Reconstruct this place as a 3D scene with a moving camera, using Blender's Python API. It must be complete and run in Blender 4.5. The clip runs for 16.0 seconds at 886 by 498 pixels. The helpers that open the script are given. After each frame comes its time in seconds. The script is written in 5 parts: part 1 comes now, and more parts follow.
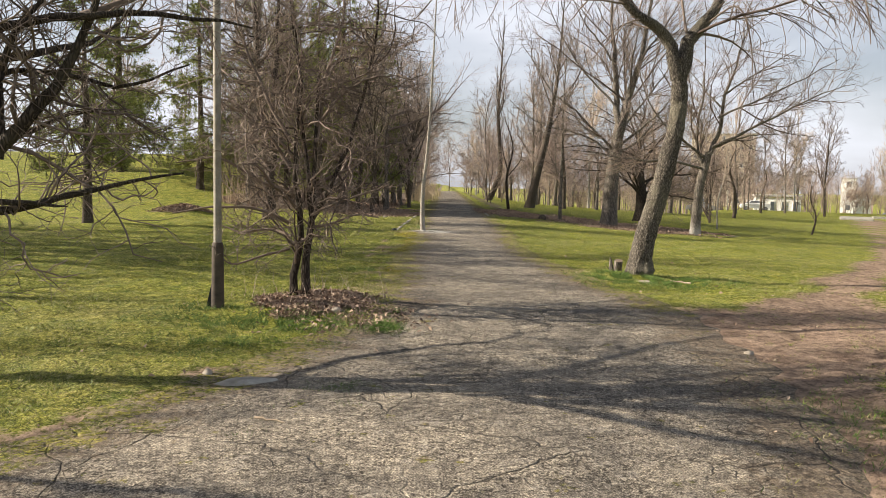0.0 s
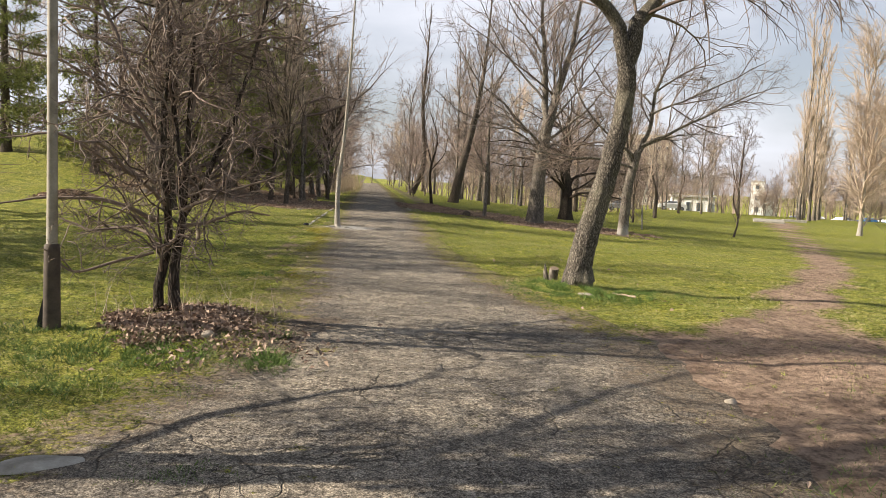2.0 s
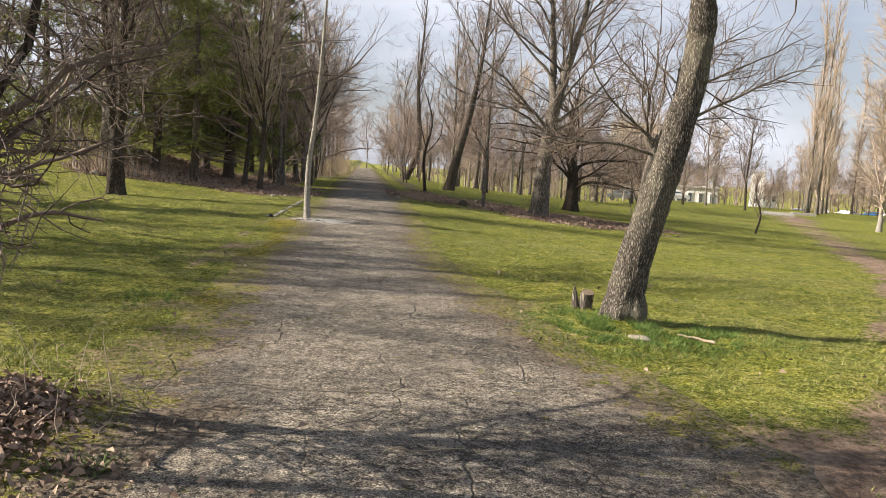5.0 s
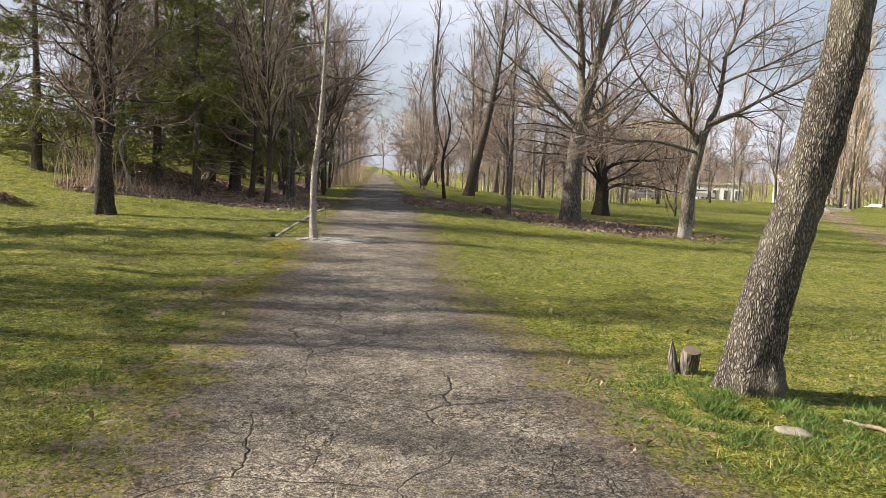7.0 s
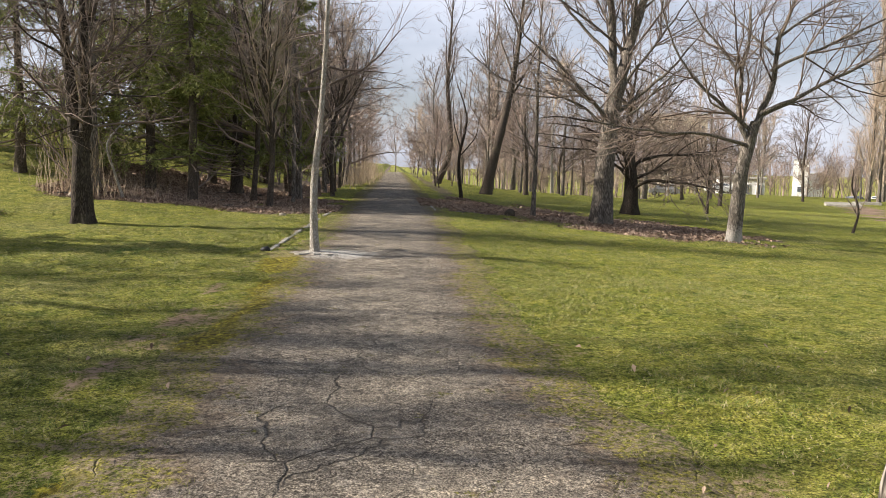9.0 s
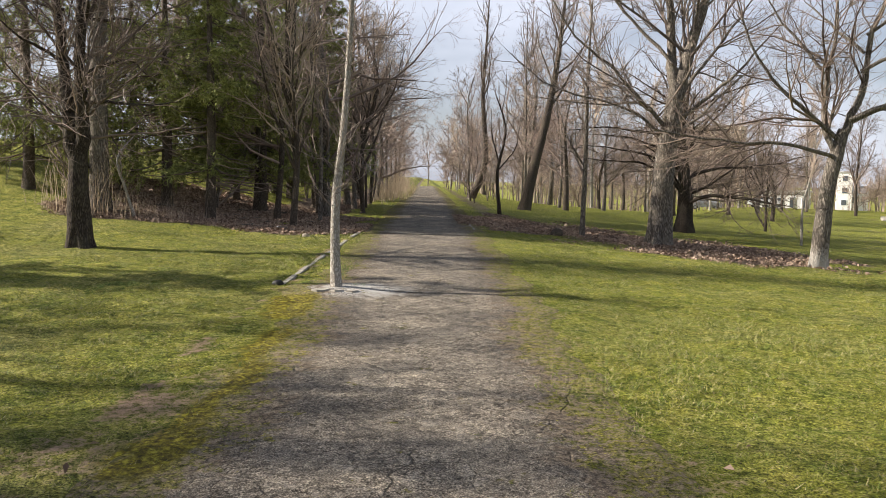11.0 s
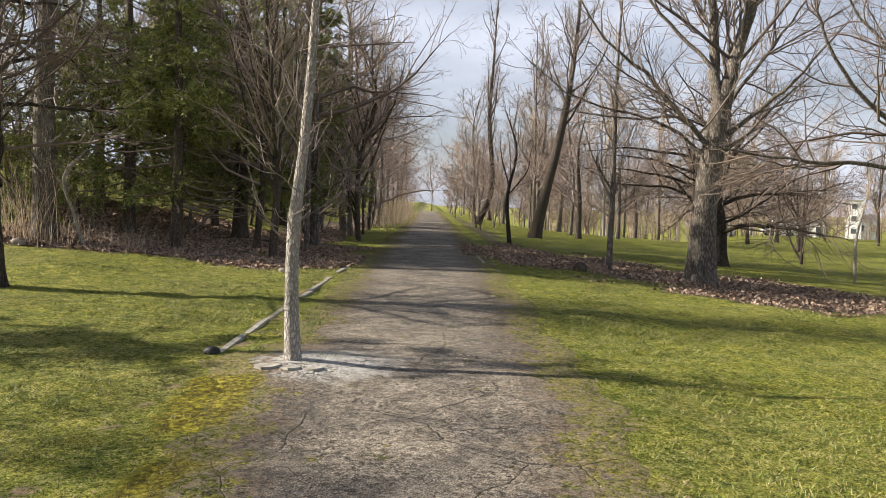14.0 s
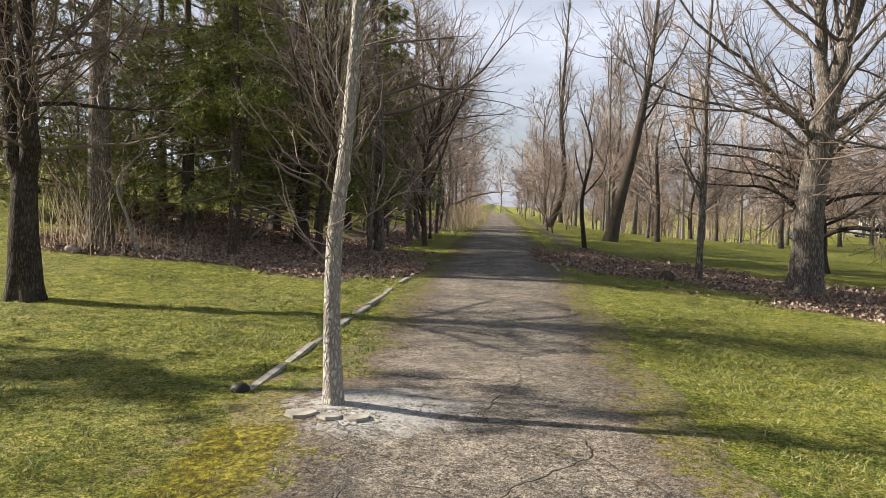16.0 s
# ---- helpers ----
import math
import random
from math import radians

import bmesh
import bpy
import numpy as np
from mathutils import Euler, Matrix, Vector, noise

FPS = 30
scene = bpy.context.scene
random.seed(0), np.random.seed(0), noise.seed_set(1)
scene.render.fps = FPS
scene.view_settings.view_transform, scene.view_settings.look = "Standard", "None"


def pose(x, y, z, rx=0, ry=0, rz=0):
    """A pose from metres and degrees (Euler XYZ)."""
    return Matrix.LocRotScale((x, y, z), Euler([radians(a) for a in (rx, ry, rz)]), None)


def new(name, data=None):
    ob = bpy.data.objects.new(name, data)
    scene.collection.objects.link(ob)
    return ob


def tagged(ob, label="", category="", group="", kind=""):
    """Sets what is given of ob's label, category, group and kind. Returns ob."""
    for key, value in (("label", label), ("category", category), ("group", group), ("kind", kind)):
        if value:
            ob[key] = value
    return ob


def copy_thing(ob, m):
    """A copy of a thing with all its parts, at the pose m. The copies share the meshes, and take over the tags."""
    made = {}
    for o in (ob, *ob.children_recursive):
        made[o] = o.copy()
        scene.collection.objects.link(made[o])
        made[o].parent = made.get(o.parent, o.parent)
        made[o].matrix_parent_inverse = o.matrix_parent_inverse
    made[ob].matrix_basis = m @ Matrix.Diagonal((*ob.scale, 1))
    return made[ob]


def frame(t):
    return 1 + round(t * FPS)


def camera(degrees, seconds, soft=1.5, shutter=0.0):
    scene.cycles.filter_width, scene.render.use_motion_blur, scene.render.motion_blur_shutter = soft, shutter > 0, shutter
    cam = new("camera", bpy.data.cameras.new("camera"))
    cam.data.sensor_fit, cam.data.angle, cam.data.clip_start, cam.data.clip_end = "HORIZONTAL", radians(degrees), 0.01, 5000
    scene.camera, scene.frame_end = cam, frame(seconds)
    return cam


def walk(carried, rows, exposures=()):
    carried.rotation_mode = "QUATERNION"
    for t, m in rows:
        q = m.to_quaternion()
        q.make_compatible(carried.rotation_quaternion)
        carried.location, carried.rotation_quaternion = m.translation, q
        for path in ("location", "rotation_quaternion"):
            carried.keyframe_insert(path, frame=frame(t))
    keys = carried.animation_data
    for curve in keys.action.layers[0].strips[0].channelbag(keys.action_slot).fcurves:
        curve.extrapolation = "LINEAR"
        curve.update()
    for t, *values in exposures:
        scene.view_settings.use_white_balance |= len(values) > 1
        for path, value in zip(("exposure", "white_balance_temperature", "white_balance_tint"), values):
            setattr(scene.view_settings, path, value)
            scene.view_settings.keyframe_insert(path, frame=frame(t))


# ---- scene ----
cam = camera(60.7, 16.0, soft=0.7)
METRES, EYE, TILT, LEAN, TURN = 16.1, 1.5, 0.0, 0.0, 0.0
ROWS = [
    (0.0, 0.0, 0.0, 0.0, 0.09, -5.0, -1.06),
    (0.5, -0.0006, 0.0201, 0.0019, -3.01, -5.14, -1.7),
    (1.0, 0.0044, 0.0457, 0.001, -4.77, -5.28, -2.43),
    (1.5, 0.0067, 0.0744, 0.0005, -5.21, -5.52, -2.89),
    (2.0, 0.009, 0.1041, 0.0005, -5.66, -5.36, -2.7),
    (2.5, 0.0172, 0.1372, -0.0013, -6.03, -5.52, -2.6),
    (3.0, 0.0199, 0.1707, -0.0014, -6.1, -5.82, -3.03),
    (5.5, 0.0377, 0.3429, -0.0016, -5.8, -6.5, -3.7),
    (6.0, 0.0388, 0.3764, -0.0009, -4.97, -6.67, -3.12),
    (6.5, 0.0405, 0.4117, 0.0004, -4.79, -6.29, -3.1),
    (7.0, 0.0386, 0.4459, 0.0017, -4.69, -6.14, -1.94),
    (7.5, 0.0399, 0.4809, 0.0009, -4.64, -6.21, -1.42),
    (8.0, 0.0379, 0.5159, 0.0013, -4.42, -6.41, -1.14),
    (8.5, 0.037, 0.5494, 0.0023, -4.13, -6.65, -0.85),
    (9.0, 0.0388, 0.5846, 0.004, -3.74, -6.42, -1.26),
    (9.5, 0.0373, 0.6184, 0.0051, -2.77, -6.18, -1.0),
    (12.0, 0.0335, 0.7857, 0.0059, -1.02, -4.65, -1.28),
    (12.5, 0.0345, 0.817, 0.0048, -1.14, -4.1, -1.5),
    (13.0, 0.0366, 0.8485, 0.0056, -1.03, -3.68, -1.53),
    (13.5, 0.0353, 0.8794, 0.0061, -1.11, -3.6, -1.36),
    (14.0, 0.0363, 0.9111, 0.0052, -1.05, -3.58, -1.54),
    (14.5, 0.035, 0.9408, 0.0048, -1.03, -3.75, -1.63),
    (15.0, 0.0338, 0.9649, 0.0066, -1.01, -3.98, -1.46),
    (15.5, 0.037, 0.9847, 0.0066, -0.47, -3.64, -1.49),
    (16.0, 0.0346, 0.9955, 0.0071, 4.17, -3.57, -1.18),
]
walk(cam, [(t, pose(0, 0, EYE, TILT, LEAN, TURN) @ pose(METRES * x, METRES * y, METRES * z, 90 + pitch, roll, yaw)) for t, x, y, z, yaw, pitch, roll in ROWS], exposures=[(0.0, 1.12, 6750, 11), (3.0, 1.15, 6700, 12), (7.0, 1.08, 6450, 12), (9.5, 1.08, 6400, 13), (12.5, 1.02, 6400, 12), (16.0, 1.08, 6450, 12)])

# ---- light ----
SUN_ELEV, SUN_AZ = 27.0, 84.5   # degrees; azimuth counted from +y towards -x
world = bpy.data.worlds.new("sky")
scene.world = world
world.use_nodes = True
wn, wl = world.node_tree.nodes, world.node_tree.links
sky = wn.new("ShaderNodeTexSky")
sky.sky_type, sky.sun_disc = "NISHITA", False
sky.sun_elevation, sky.sun_rotation = radians(SUN_ELEV), radians(-SUN_AZ)
sky.dust_density, sky.air_density = 2.0, 1.0
coord = wn.new("ShaderNodeTexCoord")
stretch = wn.new("ShaderNodeMapping")
stretch.inputs["Scale"].default_value = (1.2, 1.2, 3.5)
cloud = wn.new("ShaderNodeTexNoise")
cloud.inputs["Scale"].default_value, cloud.inputs["Detail"].default_value = 2.2, 7.0
ramp = wn.new("ShaderNodeValToRGB")
ramp.color_ramp.elements[0].position, ramp.color_ramp.elements[1].position = 0.36, 0.66
ramp.color_ramp.elements[0].color, ramp.color_ramp.elements[1].color = (0.35, 0.35, 0.35, 1), (0.92, 0.92, 0.92, 1)
veil = wn.new("ShaderNodeMixRGB")
veil.inputs[2].default_value = (9.2, 9.7, 10.9, 1)
wl.new(coord.outputs["Generated"], stretch.inputs["Vector"])
wl.new(stretch.outputs["Vector"], cloud.inputs["Vector"])
wl.new(cloud.outputs["Fac"], ramp.inputs["Fac"])
lift = wn.new("ShaderNodeSeparateXYZ")
thin_out = wn.new("ShaderNodeMapRange")
thin_out.inputs["From Min"].default_value, thin_out.inputs["From Max"].default_value = 0.3, 0.75
thin_out.inputs["To Min"].default_value, thin_out.inputs["To Max"].default_value = 1.0, 0.15
high = wn.new("ShaderNodeMath")
high.operation = "MULTIPLY"
wl.new(coord.outputs["Generated"], lift.inputs["Vector"])
wl.new(lift.outputs["Z"], thin_out.inputs["Value"])
wl.new(thin_out.outputs["Result"], high.inputs[0])
wl.new(ramp.outputs["Color"], high.inputs[1])
wl.new(high.outputs["Value"], veil.inputs[0])
wl.new(sky.outputs["Color"], veil.inputs[1])
wl.new(veil.outputs["Color"], wn["Background"].inputs["Color"])
wn["Background"].inputs["Strength"].default_value = 0.048
sun_data = bpy.data.lights.new("sun", "SUN")
sun_data.energy, sun_data.angle, sun_data.color = 5.0, radians(0.6), (1.0, 0.91, 0.78)
sun = new("sun", sun_data)
TO_SUN = Vector((-math.sin(radians(SUN_AZ)) * math.cos(radians(SUN_ELEV)), math.cos(radians(SUN_AZ)) * math.cos(radians(SUN_ELEV)), math.sin(radians(SUN_ELEV))))
sun.rotation_euler = TO_SUN.to_track_quat("Z", "Y").to_euler()
sun.location = (-20, 10, 20)

# ---- numeric helpers ----


def ss(v):
    v = np.clip(v, 0.0, 1.0)
    return v * v * (3 - 2 * v)


def lattice(ix, iy, iz):
    h = (ix * 374761393 + iy * 668265263 + iz * 1274126177) & 0x7FFFFFFF
    h = ((h ^ (h >> 13)) * 1103515245) & 0x7FFFFFFF
    h = ((h ^ (h >> 16)) * 668265263) & 0x7FFFFFFF
    return (h & 0xFFFF) / 65535.0


def vnoise(x, y, z=0.0):
    """Smooth value noise, 0 to 1, on arrays."""
    x, y, z = np.broadcast_arrays(np.asarray(x, float), y, z)
    fx, fy, fz = np.floor(x), np.floor(y), np.floor(z)
    ix, iy, iz = fx.astype(np.int64), fy.astype(np.int64), fz.astype(np.int64)
    u, v, w = ss(x - fx), ss(y - fy), ss(z - fz)
    out = 0
    for a in (0, 1):
        for b in (0, 1):
            for c in (0, 1):
                out = out + lattice(ix + a, iy + b, iz + c) * (u if a else 1 - u) * (v if b else 1 - v) * (w if c else 1 - w)
    return out


def fbm(x, y, z=0.0, octaves=4):
    total, amp, norm = 0.0, 1.0, 0.0
    for k in range(octaves):
        total = total + amp * vnoise(np.asarray(x) * 2 ** k + 7.3 * k, np.asarray(y) * 2 ** k - 3.1 * k, np.asarray(z) * 2.0 ** k)
        norm, amp = norm + amp, amp * 0.5
    return total / norm


def bump_at(x, y, cx, cy, r, h):
    return h * np.exp(-((x - cx) ** 2 + (y - cy) ** 2) / (r * r))


def ground_z(x, y):
    """The lie of the land."""
    x, y = np.asarray(x, float), np.asarray(y, float)
    base = 0.10 * ss(y / 20)
    s = -(x + 3.5)
    hill = 2.8 * ss((s + 1) / 11) * ss((y - 24) / 22)
    r = np.maximum(x - 2, 0)
    drop = 2.4 * (1 - np.exp(-0.06 * r / 2.4)) * ss((y - 4) / 26)
    far = -4 * ss((y - 125) / 120) - 3.0 * ss((x - 6) / 10) * ss((y - 64 - 41 * ss((x - 20) / 25)) / 45)
    local = bump_at(x, y, 3.1, 11.9, 0.9, 0.07) + bump_at(x, y, -1.6, 8.8, 0.9, 0.10) + bump_at(x, y, -9.3, 26.8, 1.1, 0.32)
    return base + hill - drop + far + local


def path_left(y):
    y = np.asarray(y, float)
    e = np.interp(y, [-20, 1, 3.7, 4.8, 5.6, 6.7, 8.9, 12, 15, 20, 30, 60], [-3.5, -2.9, -2.2, -1.75, -1.25, -0.95, -0.5, -0.5, -0.56, -0.55, -0.6, -0.6])
    e = e - 0.42 * np.exp(-((y - 21.3) / 0.5) ** 2)
    return e + 0.42 * (fbm(y * 1.1, 3.3) - 0.5) + 0.22 * (vnoise(y * 5, 9.1) - 0.5)


def path_right(y):
    y = np.asarray(y, float)
    e = np.interp(y, [-20, 1, 3.6, 5.5, 8.2, 10.5, 12, 15, 18, 25, 34, 60], [1.4, 1.4, 1.7, 2.3, 2.5, 2.1, 1.88, 1.5, 1.5, 1.65, 1.8, 1.9])
    return e + 0.42 * (fbm(y * 1.1, 11.7) - 0.5) + 0.22 * (vnoise(y * 5, 4.4) - 0.5)


def surface(x, y):
    """The land with its small unevenness, evened out along the path."""
    x, y = np.asarray(x, float), np.asarray(y, float)
    off = np.maximum(path_left(y) - x, x - path_right(y))
    rough = np.exp(-((x - 0.5) / 25) ** 2) * ss((70 - y) / 40) * (0.15 + 0.85 * ss((off - 0.15) / 1.2))
    return ground_z(x, y) + rough * (0.13 * (fbm(x * 0.9, y * 0.9, 1.0) - 0.5) + 0.07 * (fbm(x * 3.2, y * 3.2, 2.0, 3) - 0.5))


def near_line(x, y, pts):
    """The distance to a polyline."""
    best = np.full(np.shape(x), 1e9)
    for (ax, ay), (bx, by) in zip(pts[:-1], pts[1:]):
        dx, dy = bx - ax, by - ay
        t = np.clip(((x - ax) * dx + (y - ay) * dy) / (dx * dx + dy * dy), 0, 1)
        best = np.minimum(best, np.hypot(x - ax - t * dx, y - ay - t * dy))
    return best


TRAIL = [(2.1, 3.6), (2.5, 5.3), (3.3, 7.0), (4.0, 8.4), (5.85, 11.0), (11.1, 18.5), (21.0, 35.7), (35.0, 62.0), (43.0, 76.0)]
LITTER_R = [(3.0, 38.6), (4.8, 36.0), (6.6, 33.2), (8.4, 31.2)]
LITTER_L = [(-1.6, 33.0), (-3.0, 31.6), (-5.2, 32.6), (-8.5, 32.2)]


def dirt_mask(x, y):
    """Bare soil: the trail, the trodden verges and scuffed spots of the lawn."""
    n = fbm(x * 0.9, y * 0.9, 2.0) - 0.5
    f = fbm(x * 3.5, y * 3.5, 12.0) - 0.5
    w = 0.46 + 0.5 * np.exp(-((y - 7.8) / 1.8) ** 2) + 0.5 * ss((y - 40) / 30)
    m = ss((w + 0.7 * n + 0.5 * f - near_line(x, y, TRAIL)) / 0.7 + 0.5)
    fork = ss((3.9 + 0.55 * (y - 6.5) + 0.8 * n + 0.5 * f - x) / 0.5) * ss((x - path_right(y) + 0.2) / 0.2) * ss((y - 3.4) / 1.0) * ss((9.6 + 0.8 * n - y) / 1.0)
    left = ss((0.55 + 0.8 * n - near_line(x, y, [(-0.5, 8.2), (-1.3, 8.6)])) / 0.4 + 0.4)
    near_l = 0.66 * ss((0.6 + 1.8 * f + 0.8 * n - (path_left(y) - x)) / 0.5) * ss((path_left(y) - x + 0.2) / 0.2) * ss((7.5 - y) / 1.0)
    verge_l = 0.52 * ss((0.95 + 2.2 * f + 0.7 * n - (path_left(y) - x)) / 0.6) * ss((path_left(y) - x + 0.2) / 0.2) * ss((y - 9) / 1.2) * ss((19.5 - y) / 2.5)
    verge_r = 0.46 * ss((0.55 + 1.8 * f + 0.7 * n - (x - path_right(y))) / 0.5) * ss((x - path_right(y) + 0.2) / 0.2) * ss((y - 9) / 1.2) * ss((24 - y) / 4)
    edge = ss((0.26 + 0.5 * n - np.minimum(np.abs(x - path_left(y)), np.abs(x - path_right(y)))) / 0.3) * 0.8
    kerb_line = 0.65 * ss((0.10 + 0.4 * f - np.abs(x + 1.33)) / 0.08) * ss((y - 13) / 1.5) * ss((34 - y) / 2)
    return np.maximum.reduce([m, fork, left, near_l, verge_l, verge_r, edge, kerb_line])


def litter_mask(x, y):
    n = fbm(x * 0.8, y * 0.8, 5.0) - 0.5
    a = ss((3.6 + 4.0 * n - near_line(x, y, LITTER_R)) / 1.6)
    b = ss((1.6 + 1.6 * n - near_line(x, y, LITTER_L)) / 0.6)
    deep = ss((4.0 + 2 * n - np.hypot((x + 5.5) / 1.2, y - 36.5)) / 1.2)
    along = ss((1.5 + 1.5 * n - np.abs(x + 3.6)) / 0.8) * ss((y - 33) / 3)
    along_r = 0.6 * ss((0.9 + 1.5 * n - np.abs(x - 3.4)) / 0.8) * ss((y - 35) / 3)
    c = ss((0.72 + 1.6 * (fbm(x * 2.4, y * 2.4, 15.0) - 0.5) - np.hypot((x + 1.35) / 1.15, y - 8.6)) / 0.4)
    d = ss((0.9 + 1.0 * n - np.hypot((x + 9.2) / 1.5, y - 26.7)) / 0.4)
    return np.clip(np.maximum.reduce([0.8 * a, b, 0.9 * c, d, deep, along, along_r]), 0, 1)


def moss_mask(x, y):
    n = fbm(x * 1.7, y * 1.1, 8.0) - 0.5
    strip = 0.85 * ss((0.16 + 1.0 * n - np.abs(x + 0.84)) / 0.12) * ss((y - 11.5) / 0.8) * ss((19.5 - y) / 1.0)
    bright = ss((0.26 + 0.7 * n - np.abs(x + 0.98)) / 0.2) * ss((y - 18.9) / 0.5) * ss((21.0 - y) / 0.3)
    patch = 1.0 * ss((0.14 + 0.7 * n - np.hypot(x - 1.62, (y - 14.8) / 4.0)) / 0.15)
    return np.clip(np.maximum.reduce([strip, bright, patch]), 0, 1)


# ---- materials ----


def material(name, rough=0.8, spec=0.3):
    m = bpy.data.materials.new(name)
    m.use_nodes = True
    b = m.node_tree.nodes["Principled BSDF"]
    b.inputs["Roughness"].default_value = rough
    b.inputs["Specular IOR Level"].default_value = spec
    return m, m.node_tree.nodes, m.node_tree.links, b


def noise_tex(n, l, vec, scale, detail=4.0, rough=0.55):
    t = n.new("ShaderNodeTexNoise")
    t.inputs["Scale"].default_value, t.inputs["Detail"].default_value, t.inputs["Roughness"].default_value = scale, detail, rough
    if vec is not None:
        l.new(vec, t.inputs["Vector"])
    return t.outputs["Fac"]


def ramp_of(n, l, fac, stops):
    r = n.new("ShaderNodeValToRGB")
    while len(r.color_ramp.elements) < len(stops):
        r.color_ramp.elements.new(0.5)
    for e, (p, c) in zip(r.color_ramp.elements, stops):
        e.position = p
        e.color = (*c, 1) if len(c) == 3 else c
    l.new(fac, r.inputs["Fac"])
    return r.outputs["Color"]


def mix(n, l, fac, a, b, mode="MIX"):
    m = n.new("ShaderNodeMixRGB")
    m.blend_type = mode
    for k, v in enumerate((fac, a, b)):
        if isinstance(v, bpy.types.NodeSocket):
            l.new(v, m.inputs[k])
        elif k == 0:
            m.inputs[0].default_value = v
        else:
            m.inputs[k].default_value = (*v, 1)
    return m.outputs[0]


def calc(n, l, op, a, b=0.0):
    m = n.new("ShaderNodeMath")
    m.operation = op
    for k, v in enumerate((a, b)):
        if isinstance(v, bpy.types.NodeSocket):
            l.new(v, m.inputs[k])
        else:
            m.inputs[k].default_value = v
    return m.outputs[0]


def place_of(n, l, scale=(1, 1, 1)):
    g = n.new("ShaderNodeNewGeometry")
    m = n.new("ShaderNodeMapping")
    m.inputs["Scale"].default_value = scale
    l.new(g.outputs["Position"], m.inputs["Vector"])
    return m.outputs["Vector"]


def object_place(n, l, scale=(1, 1, 1)):
    g = n.new("ShaderNodeTexCoord")
    m = n.new("ShaderNodeMapping")
    m.inputs["Scale"].default_value = scale
    l.new(g.outputs["Object"], m.inputs["Vector"])
    return m.outputs["Vector"]


def relief(n, l, b, height, strength=0.5, distance=0.01):
    k = n.new("ShaderNodeBump")
    k.inputs["Strength"].default_value, k.inputs["Distance"].default_value = strength, distance
    l.new(height, k.inputs["Height"])
    l.new(k.outputs["Normal"], b.inputs["Normal"])


def bark(name, dark, light, tint, vertical=0.25, fine=55.0, gap=0.26):
    """Furrowed bark: pale plates, dark furrows, a tint of lichen."""
    m, n, l, b = material(name, 0.9, 0.15)
    v = object_place(n, l, (1, 1, vertical))
    grain = noise_tex(n, l, v, fine * 1.6, 5, 0.65)
    warp = n.new("ShaderNodeTexNoise")
    warp.inputs["Scale"].default_value = fine * 0.5
    l.new(v, warp.inputs["Vector"])
    bent = n.new("ShaderNodeMixRGB")
    bent.blend_type = "LINEAR_LIGHT"
    bent.inputs[0].default_value = 1.4 / fine
    l.new(v, bent.inputs[1])
    l.new(warp.outputs["Color"], bent.inputs[2])
    plate = n.new("ShaderNodeTexVoronoi")
    plate.feature = "DISTANCE_TO_EDGE"
    plate.inputs["Scale"].default_value = fine
    l.new(bent.outputs[0], plate.inputs["Vector"])
    furrow = ramp_of(n, l, plate.outputs["Distance"], [(0.02, (0, 0, 0)), (gap, (1, 1, 1))])
    blot = noise_tex(n, l, object_place(n, l), 2.2, 3)
    c = mix(n, l, ramp_of(n, l, grain, [(0.3, (0.25, 0.25, 0.25)), (0.68, (1, 1, 1))]), dark, light)
    c = mix(n, l, furrow, dark, c)
    c = mix(n, l, ramp_of(n, l, blot, [(0.48, (0, 0, 0)), (0.72, (0.55, 0.55, 0.55))]), c, tint)
    l.new(c, b.inputs["Base Color"])
    relief(n, l, b, calc(n, l, "ADD", furrow, calc(n, l, "MULTIPLY", grain, 0.5)), 0.9, 0.012)
    return m


def twig_mat(name, a, b_):
    m, n, l, b = material(name, 0.75, 0.25)
    g = n.new("ShaderNodeNewGeometry")
    l.new(mix(n, l, g.outputs["Random Per Island"], a, b_), b.inputs["Base Color"])
    return m


BARK_OAK = bark("bark_ridged", (0.032, 0.027, 0.021), (0.40, 0.355, 0.295), (0.26, 0.24, 0.17), 0.27, 60, 0.34)
BARK_GREY = bark("bark_grey", (0.075, 0.064, 0.052), (0.34, 0.30, 0.255), (0.24, 0.215, 0.17), 0.2, 26)
BARK_DARK = bark("bark_dark", (0.026, 0.021, 0.017), (0.135, 0.108, 0.086), (0.10, 0.09, 0.06), 0.22, 34)
BARK_PALE = bark("bark_pale", (0.25, 0.225, 0.19), (0.56, 0.53, 0.475), (0.42, 0.39, 0.33), 0.4, 38)
BARK_MID = bark("bark_brown", (0.05, 0.04, 0.032), (0.21, 0.17, 0.135), (0.14, 0.125, 0.085), 0.25, 40)
TWIG_BROWN = twig_mat("twigs_brown", (0.07, 0.051, 0.041), (0.27, 0.21, 0.17))
TWIG_GREY = twig_mat("twigs_grey", (0.10, 0.08, 0.067), (0.34, 0.275, 0.235))
TWIG_TAN = twig_mat("twigs_tan", (0.31, 0.24, 0.18), (0.56, 0.455, 0.36))
TWIG_ROSE = twig_mat("twigs_rose", (0.15, 0.11, 0.09), (0.43, 0.335, 0.28))
STALK = twig_mat("dry_stalks", (0.28, 0.21, 0.14), (0.50, 0.40, 0.28))
NEEDLES = twig_mat("needles", (0.09, 0.11, 0.035), (0.36, 0.38, 0.12))
LUSH = twig_mat("lush_grass", (0.042, 0.085, 0.018), (0.17, 0.25, 0.055))
LEAF = twig_mat("dead_leaves", (0.11, 0.068, 0.048), (0.46, 0.345, 0.255))


